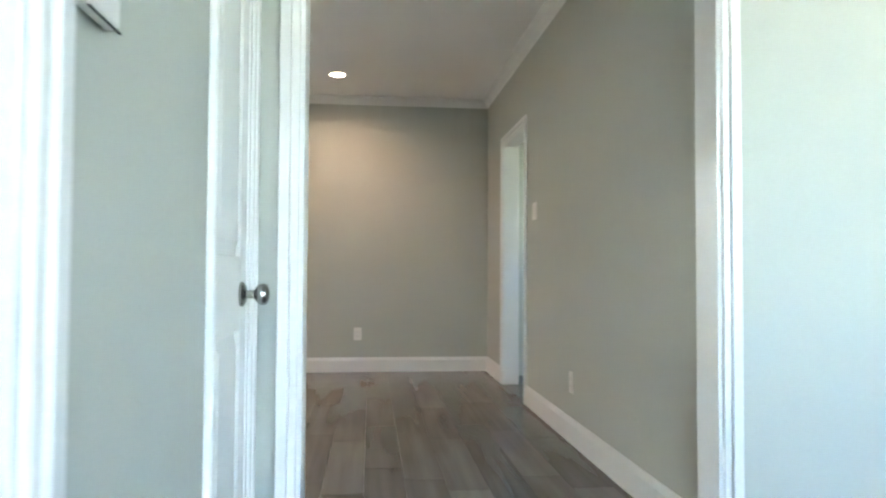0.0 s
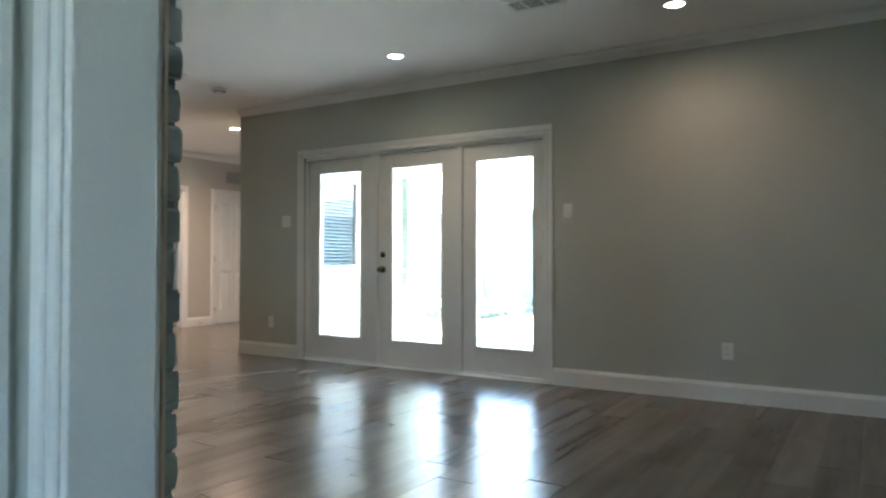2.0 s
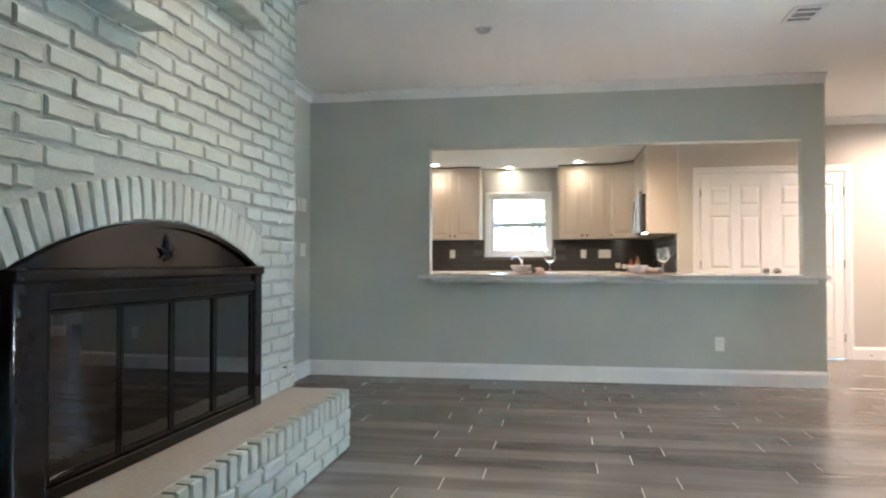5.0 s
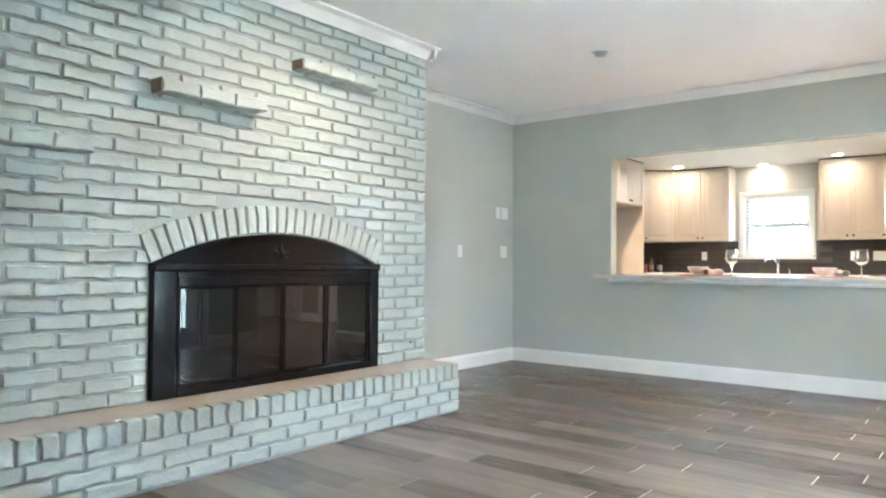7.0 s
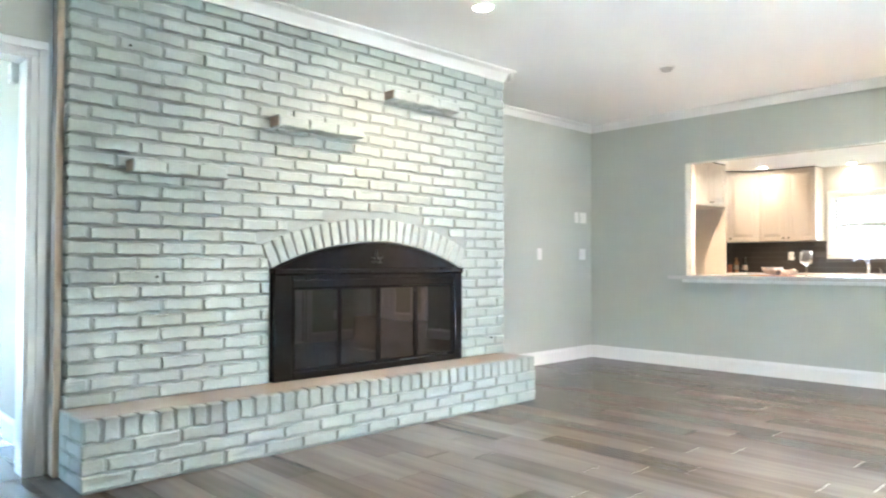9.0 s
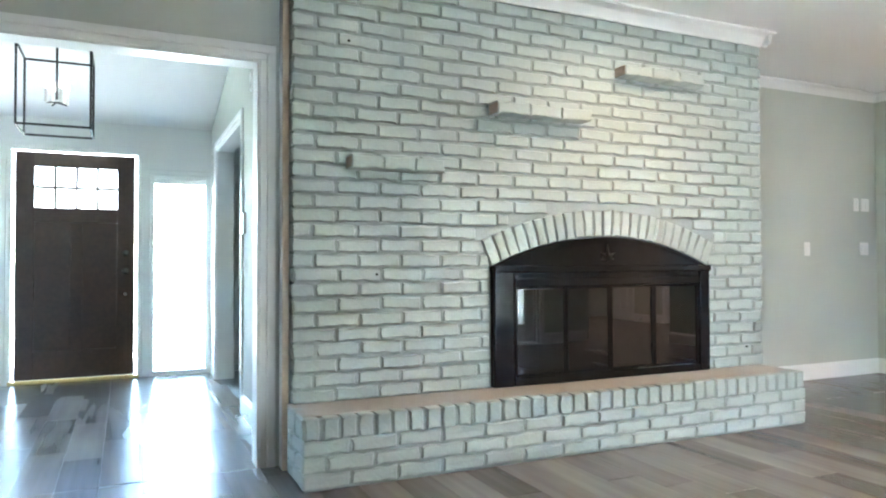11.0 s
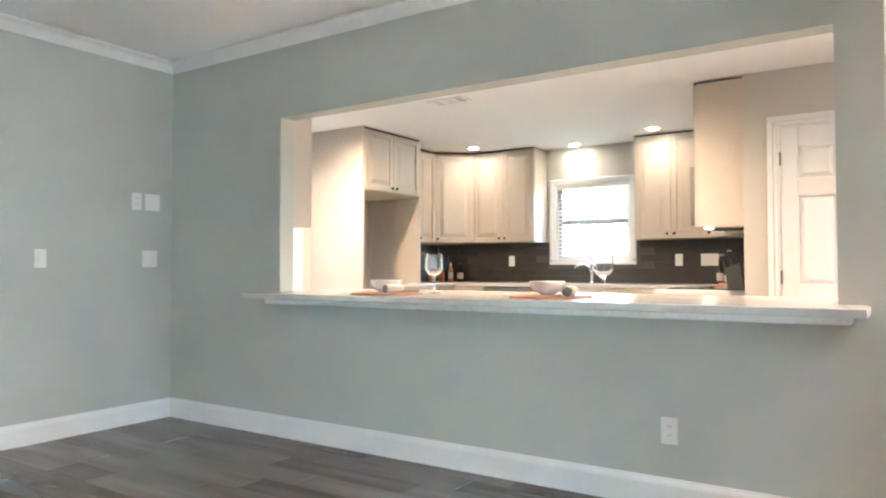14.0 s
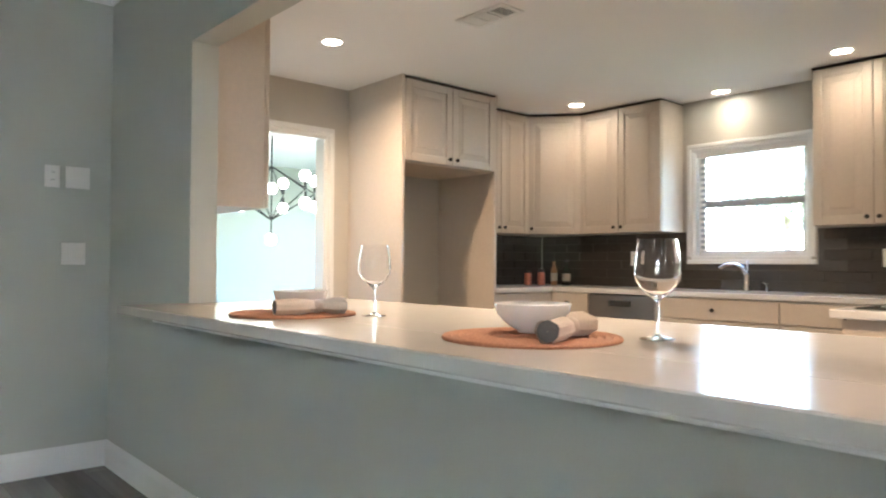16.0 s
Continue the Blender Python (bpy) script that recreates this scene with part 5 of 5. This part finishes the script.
def brick_mesh(length, height, depth, seed, edge=0.0065, amount=0.005):
    """An uneven brick: outline in the y-z plane centred on the origin, front at x = 0, back at x = -depth."""
    r = random.Random(seed)
    n = max(2, round(length / 0.045))
    outline = [(-length / 2 + length * k / n, -height / 2) for k in range(n + 1)] + [(length / 2, 0)]
    outline += [(length / 2 - length * k / n, height / 2) for k in range(n + 1)] + [(-length / 2, 0)]
    outline = [(a + r.uniform(-1, 1) * amount, b + r.uniform(-1, 1) * amount) for a, b in outline]
    bm = B()
    back = [bm.verts.new((-depth, a, b)) for a, b in outline]
    mid = [bm.verts.new((-edge * 1.2, a, b)) for a, b in outline]
    top = [bm.verts.new((r.uniform(-0.0015, 0.0025), a * (1 - 2 * edge / length), b * (1 - 2 * edge / height))) for a, b in outline]
    k_ = len(outline)
    for lo, hi in ((back, mid), (mid, top)):
        for k in range(k_):
            bm.faces.new((lo[k], lo[(k + 1) % k_], hi[(k + 1) % k_], hi[k]))
    bm.faces.new(top)
    bmesh.ops.recalc_face_normals(bm, faces=bm.faces)
    return bm


shapes = {}


def brick_data(length, height=COURSE - JOINT, depth=0.05):
    key = (round(length, 2), round(height, 3), rng.randrange(6))
    if key not in shapes:
        me = finish("brick", brick_mesh(key[0], key[1], depth, hash(key) % 9973), BRICK)
        shapes[key] = me
    return shapes[key]


chimney = thing("chimney_breast", "painted pale grey-green brick chimney breast with an arched fireplace", "fireplace", m=pose(0, 0, 0))
XM = XF - 0.0095
part("mortar_core", box(B(), 0.662, Y0 + 0.012, 0, XM, FC - FH, H - 0.002), MORTAR, chimney, "grey-green painted mortar, darkened for joint shade")
part("mortar_core", box(B(), 0.0, FC + FH, 0, XM, Y1 - 0.012, H - 0.002), MORTAR, chimney, "grey-green painted mortar, darkened for joint shade")
part("mortar_core", box(B(), 0.662, FC - FH, 1.205, XM, FC + FH, H - 0.002), MORTAR, chimney, "grey-green painted mortar, darkened for joint shade")
bm = B()
steps = 24
a_half = math.asin(FH / ARC_R)
inner = [(FC + ARC_R * math.sin(-a_half + 2 * a_half * k / steps), ARC_C + ARC_R * math.cos(-a_half + 2 * a_half * k / steps)) for k in range(steps + 1)]
ro = ARC_R + ARC_T
outer = [(FC + ro * math.sin(-a_half + 2 * a_half * k / steps), ARC_C + ro * math.cos(-a_half + 2 * a_half * k / steps)) for k in range(steps + 1)]
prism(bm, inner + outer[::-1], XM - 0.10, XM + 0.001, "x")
part("arch_mortar", bm, MORTAR, chimney, "grey-green painted mortar, darkened for joint shade")
N = 25
for k in range(N):
    a = -a_half + 2 * a_half * (k + 0.5) / N
    w = 2 * a_half * (ARC_R + ARC_T / 2) / N - 0.013
    me = brick_data(w, ARC_T - 0.006, 0.06)
    ob = new("arch_brick", me)
    ob.parent = chimney
    rm = ARC_R + ARC_T / 2
    ob.matrix_basis = pose(XF + 0.006, FC + rm * math.sin(a), ARC_C + rm * math.cos(a)) @ Matrix.Rotation(-a, 4, "X")
loose = []
z = HEARTH_Z + 0.004
row = 0
while z + COURSE - JOINT < H - 0.02:
    zc = z + (COURSE - JOINT) / 2
    top_z, low_z = z + COURSE - JOINT, z
    spans = [(Y0, Y1)]
    ys = [FC - 1.0 + 2.0 * i / 400 for i in range(401)]
    inside = [y for y in ys if (abs(y - FC) <= FH + 0.012 and low_z < 1.03) or
              (math.atan2(abs(y - FC), low_z - ARC_C) <= a_half + 0.006 and math.hypot(y - FC, low_z - ARC_C) < ro + 0.012)]
    if inside:
        spans = [(Y0, min(inside)), (max(inside), Y1)]
    shift = (row % 2) * LENGTH / 2 + rng.uniform(-0.012, 0.012)
    for lo, hi in spans:
        y = Y0 - shift
        while y < hi:
            a, b_ = max(y, lo), min(y + LENGTH - JOINT, hi)
            if b_ - a > 0.035:
                loose.append((a, b_, zc))
            y += LENGTH
    z += COURSE
    row += 1
near = [b_ for b_ in loose if b_[2] < 1.99]
far = [b_ for b_ in loose if b_[2] >= 1.99]
for a, b_, zc in near:
    ob = new("brick", brick_data(b_ - a))
    ob.parent = chimney
    ob.matrix_basis = pose(XF + rng.uniform(-0.003, 0.004), (a + b_) / 2, zc + rng.uniform(-0.002, 0.002), rng.uniform(-0.9, 0.9), 0, rng.uniform(-0.7, 0.7))
verts, faces = [], []
for a, b_, zc in far:
    me = brick_data(b_ - a)
    o = len(verts)
    m = pose(XF + rng.uniform(-0.003, 0.004), (a + b_) / 2, zc + rng.uniform(-0.002, 0.002), rng.uniform(-0.9, 0.9), 0, rng.uniform(-0.7, 0.7))
    verts += [m @ v.co for v in me.vertices]
    faces += [[o + i for i in p.vertices] for p in me.polygons]
me = bpy.data.meshes.new("upper_bricks")
me.from_pydata(verts, [], faces)
me.materials.append(BRICK)
ob = new("upper_bricks", me)
ob.parent = chimney
tagged(ob, "painted bricks of the upper courses", kind="stuff")
# side of the chimney towards the kitchen corner
verts, faces = [], []
for r in range(34):
    zc = 0.03 + r * COURSE + COURSE / 2
    if zc > H - 0.05:
        break
    y = 0.02 - (r % 2) * 0.11
    while y < XF - 0.02:
        a, b_ = max(y, 0.0), min(y + LENGTH - JOINT, XF - 0.004)
        y += LENGTH
        if b_ - a < 0.04:
            continue
        me = brick_data(b_ - a)
        o = len(verts)
        m = Matrix.Translation(((a + b_) / 2, Y1, zc)) @ Matrix.Rotation(radians(90), 4, "Z")
        verts += [m @ v.co for v in me.vertices]
        faces += [[o + i for i in p.vertices] for p in me.polygons]
me = bpy.data.meshes.new("side_bricks")
me.from_pydata(verts, [], faces)
me.materials.append(BRICK)
ob = new("side_bricks", me)
ob.parent = chimney
tagged(ob, "painted bricks of the chimney side", kind="stuff")

# side of the chimney towards the entry opening
for r in range(34):
    zc = 0.03 + r * COURSE + COURSE / 2
    if zc > H - 0.05:
        break
    a, b_ = (0.705, XF - 0.002) if r % 2 else (0.705, XF - 0.02)
    ob = new("side_brick", brick_data(b_ - a))
    ob.parent = chimney
    ob.matrix_basis = pose((a + b_) / 2 + rng.uniform(-0.002, 0.002), Y0 - 0.002, zc, 0, 0, -90)

# three projecting brick shelves
for y0, y1, z0 in ((-5.44, -4.925, 1.53), (-4.60, -3.965, 1.882), (-3.71, -3.07, 2.190)):
    root = thing("brick_shelf", "small projecting painted brick shelf on the chimney", "shelf", "brick shelves")
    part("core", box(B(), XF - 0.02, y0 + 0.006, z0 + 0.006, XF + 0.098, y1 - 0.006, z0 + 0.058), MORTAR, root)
    n = 3
    w = (y1 - y0) / n
    for k in range(n):
        ob = new("brick", brick_data(w - 0.006, 0.065, 0.11))
        ob.parent = root
        ob.matrix_basis = pose(XF + 0.108 + rng.uniform(-0.003, 0.003), y0 + (k + 0.5) * w, z0 + 0.033, rng.uniform(-1, 1), 0, 0)
    part("worn_end", box(B(), XF + 0.001, y0 - 0.002, z0 + 0.004, XF + 0.10, y0 + 0.004, z0 + 0.062, 0.002), RAW_BRICK, root, "unpainted brown brick end")

# nails in the brick
for y, z in ((-5.28, 0.985), (-5.43, 2.20), (-2.62, 0.47)):
    root = thing("nail", "small dark nail driven into the painted brick", "nail", "nails", m=pose(XF + 0.004, y, z))
    part("head", lathe(B(), [(0.001, 0.012), (0.007, 0.012), (0.007, 0.009), (0.003, 0.008), (0.003, -0.01), (0.001, -0.01)], seg=10, axis="x"), IRON, root)

# hearth
XH, HY0, HY1 = 1.158, -5.745, -2.470
hearth = thing("hearth", "raised painted brick hearth with a worn cap", "hearth")
part("mortar_core", box(B(), XF - 0.05, HY0 + 0.012, 0.0, XH - 0.011, HY1 - 0.012, HEARTH_Z - 0.012), MORTAR, hearth, "grey-green painted mortar, darkened for joint shade")
part("cap", box(B(), XF - 0.05, HY0 + 0.008, HEARTH_Z - 0.012, XH - 0.055, HY1 - 0.008, HEARTH_Z + 0.001, 0.004), HEARTH_TOP, hearth, "worn beige painted cap")
n = round((HY1 - HY0) / 0.0855)
pw = (HY1 - HY0) / n
for k in range(n):
    ob = new("edge_brick", brick_data(pw - 0.012, 0.103, 0.075))
    ob.parent = hearth
    ob.matrix_basis = pose(XH + rng.uniform(-0.002, 0.003), HY0 + (k + 0.5) * pw, HEARTH_Z - 0.0515, rng.uniform(-1.2, 1.2), 0, 0)
for r in range(3):
    zc = 0.006 + (r + 0.5) * 0.0755
    y = HY0 - (r % 2) * LENGTH / 2
    while y < HY1:
        a, b_ = max(y, HY0), min(y + LENGTH - JOINT, HY1)
        y += LENGTH
        if b_ - a < 0.04:
            continue
        ob = new("brick", brick_data(b_ - a, 0.0635))
        ob.parent = hearth
        ob.matrix_basis = pose(XH + rng.uniform(-0.003, 0.003), (a + b_) / 2, zc, rng.uniform(-0.8, 0.8), 0, 0)
for ye, turn in ((HY0, -90), (HY1, 90)):
    for r in range(4):
        zc, hh = (HEARTH_Z - 0.0515, 0.103) if r == 3 else (0.006 + (r + 0.5) * 0.0755, 0.0635)
        for a, b_ in (((0.83, 0.985), (0.998, XH - 0.007)) if r % 2 else ((0.83, 0.915), (0.928, XH - 0.007))):
            ob = new("brick", brick_data(b_ - a, hh))
            ob.parent = hearth
            ob.matrix_basis = pose((a + b_) / 2, ye, zc, 0, 0, turn)

# fireplace insert: black arched surround with four folding glass doors
fire = thing("fireplace_insert", "black metal fireplace screen with arched hood and four smoked glass doors", "fireplace screen")
XI = XF + 0.035
part("firebox", box(B(), 0.25, FC - FH + 0.002, 0.336, 0.30, FC + FH - 0.002, 1.2), SOOT, fire, "sooty firebox back")
arch = [(FC + (ARC_R - 0.002) * math.sin(-a_half + 2 * a_half * k / 32), ARC_C + (ARC_R - 0.004) * math.cos(-a_half + 2 * a_half * k / 32)) for k in range(33)]
part("arched_hood", prism(B(), [(FC - FH, 1.0)] + arch + [(FC + FH, 1.0)], XF - 0.04, XF - 0.004, "x"), BLACK, fire, "glossy black arched hood")
bm = B()
for k in range(32):
    (ya, za), (yb, zb) = arch[k], arch[k + 1]
    prism(bm, [(ya, za), (yb, zb), (yb, zb - 0.018), (ya, za - 0.018)], XF - 0.004, XF + 0.016, "x")
part("arch_rim", bm, BLACK, fire)
L, R = FC - FH - 0.003, FC + FH - 0.003
for lo, hi in ((L, L + 0.135), (R - 0.085, R)):
    part("side_frame", box(B(), XF - 0.05, lo, 0.338, XI, hi, 1.02, 0.008, 2), BLACK, fire)
part("top_frame", box(B(), XF - 0.05, L + 0.135, 0.905, XI, R - 0.085, 0.955, 0.006, 2), BLACK, fire)
part("top_bar", box(B(), XF - 0.05, L - 0.004, 0.985, XI + 0.012, R + 0.004, 1.028, 0.01, 2), BLACK, fire, "rounded black top bar")
part("vent_strip", box(B(), XF - 0.05, L + 0.135, 0.955, XI - 0.012, R - 0.085, 0.985), BLACK, fire)
part("bottom_frame", box(B(), XF - 0.05, L + 0.135, 0.338, XI, R - 0.085, 0.385, 0.006, 2), BLACK, fire)
g0, g1 = L + 0.14, R - 0.088
cuts = [g0, -4.10, -3.775, -3.435, g1]
for lo, hi, ajar in zip(cuts, cuts[1:], (-1.9, -1.0, 0.4, -0.3)):
    bm = box(B(), XI - 0.024, lo + 0.018, 0.405, XI - 0.019, hi - 0.018, 0.89)
    hub = Matrix.Translation((XI - 0.021, (lo + hi) / 2, 0))
    bm.transform(hub @ Matrix.Rotation(radians(ajar), 4, "Z") @ hub.inverted())
    door = part("glass_door", bm, SMOKED, fire, "smoked glass folding door")
    for a in ((lo + 0.002, 0.388, lo + 0.018, 0.904), (hi - 0.018, 0.388, hi - 0.002, 0.904), (lo + 0.018, 0.388, hi - 0.018, 0.405), (lo + 0.018, 0.89, hi - 0.018, 0.904)):
        part("door_frame", box(B(), XI - 0.03, a[0], a[1], XI - 0.01, a[2], a[3], 0.003), BLACK, door)
bm = B()
zf, yf = 1.075, FC
bmesh.ops.create_uvsphere(bm, u_segments=10, v_segments=6, radius=0.017, matrix=Matrix.Translation((XF + 0.004, yf, zf + 0.02)))
for dy, dz, a, sc in ((0, 0.055, 0, 1.0), (-0.035, 0.018, 60, 0.9), (0.035, 0.018, -60, 0.9), (-0.03, -0.008, 100, 0.7), (0.03, -0.008, -100, 0.7), (0, -0.012, 180, 0.7)):
    bmesh.ops.create_cone(bm, cap_ends=True, segments=8, radius1=0.013 * sc, radius2=0.002, depth=0.05 * sc, matrix=Matrix.Translation((XF + 0.004, yf + dy, zf + dz)) @ Matrix.Rotation(radians(a), 4, "X"))
part("finial", bm, IRON, fire, "black cast leaf ornament", smooth=True)

# ---------------------------------------------------------------- floor planks
def planks(name, x0, x1, y0, y1, seed, label, single):
    rng = random.Random(seed)
    w, ln, jx, jy = 0.1845, 0.93, 0.006, 0.0009
    shared, verts, faces = {}, [], []
    bm = B()
    box(bm, x0, y0, -0.12, x1, y1, -0.0032)
    root = structure(name, bm, GROUT, label, "floor")
    r = math.floor((y0 + 2.16) / w)
    while -2.16 + r * w < y1 - 0.01:
        y, hi_y = max(y0, -2.16 + r * w), min(y1, -2.16 + (r + 1) * w)
        start = 1.58 + 0.187 * (r % 3)
        x = start - ln * math.ceil((start - x0) / ln)
        while x < x1:
            a, b_ = max(x, x0), min(x + ln, x1)
            x += ln
            if b_ - a < 0.03 or hi_y - y < 0.012:
                continue
            key = (round(b_ - a - jx, 3), round(hi_y - y - jy, 4))
            if key not in shared:
                t = B()
                box(t, -key[0] / 2, -key[1] / 2, -0.01, key[0] / 2, key[1] / 2, 0, 0.0012)
                shared[key] = finish("plank", t, PLANK)
            m = pose((a + b_) / 2, (y + hi_y) / 2, rng.uniform(-0.0002, 0.0003), rng.uniform(-0.2, 0.2), rng.uniform(-0.06, 0.06), 0)
            if single:
                ob = new("plank", shared[key])
                ob.parent = root
                ob.matrix_basis = m
            else:
                o = len(verts)
                verts += [m @ v.co for v in shared[key].vertices]
                faces += [[o + i for i in p.vertices] for p in shared[key].polygons]
        r += 1
    if not single:
        me = bpy.data.meshes.new("planks")
        me.from_pydata(verts, [], faces)
        me.materials.append(PLANK)
        ob = new("planks", me)
        ob.parent = root
        tagged(ob, "wood-look porcelain planks", kind="stuff")


WOOD = "brown-grey wood-look porcelain plank floor"
planks("floor", 0.66, 5.24, -7.19, 0.0, 21, WOOD + " of the living room", True)
planks("floor_recess", 0.0, 0.66, -5.58, 0.0, 22, WOOD + " beside the chimney", False)
planks("floor_entry", -2.75, 0.66, -9.5, -5.58, 23, WOOD + " of the entry", True)
planks("floor_hall", 4.52, 8.8, 0.0, 4.6, 24, WOOD + " of the hall", True)
planks("floor_hall_south", 5.24, 8.8, -0.97, 0.0, 25, WOOD + " of the wing", False)
planks("floor_kitchen", -0.42, 4.52, 0.0, 4.03, 26, WOOD + " of the kitchen", False)
planks("floor_dining", -4.5, -0.42, -1.2, 5.0, 27, WOOD + " of the dining room", False)
planks("floor_study", -2.75, 0.0, -5.58, -3.0, 28, WOOD + " of the side room", False)
planks("floor_room", 2.2, 5.0, -8.9, -7.19, 29, WOOD + " of the next room", False)
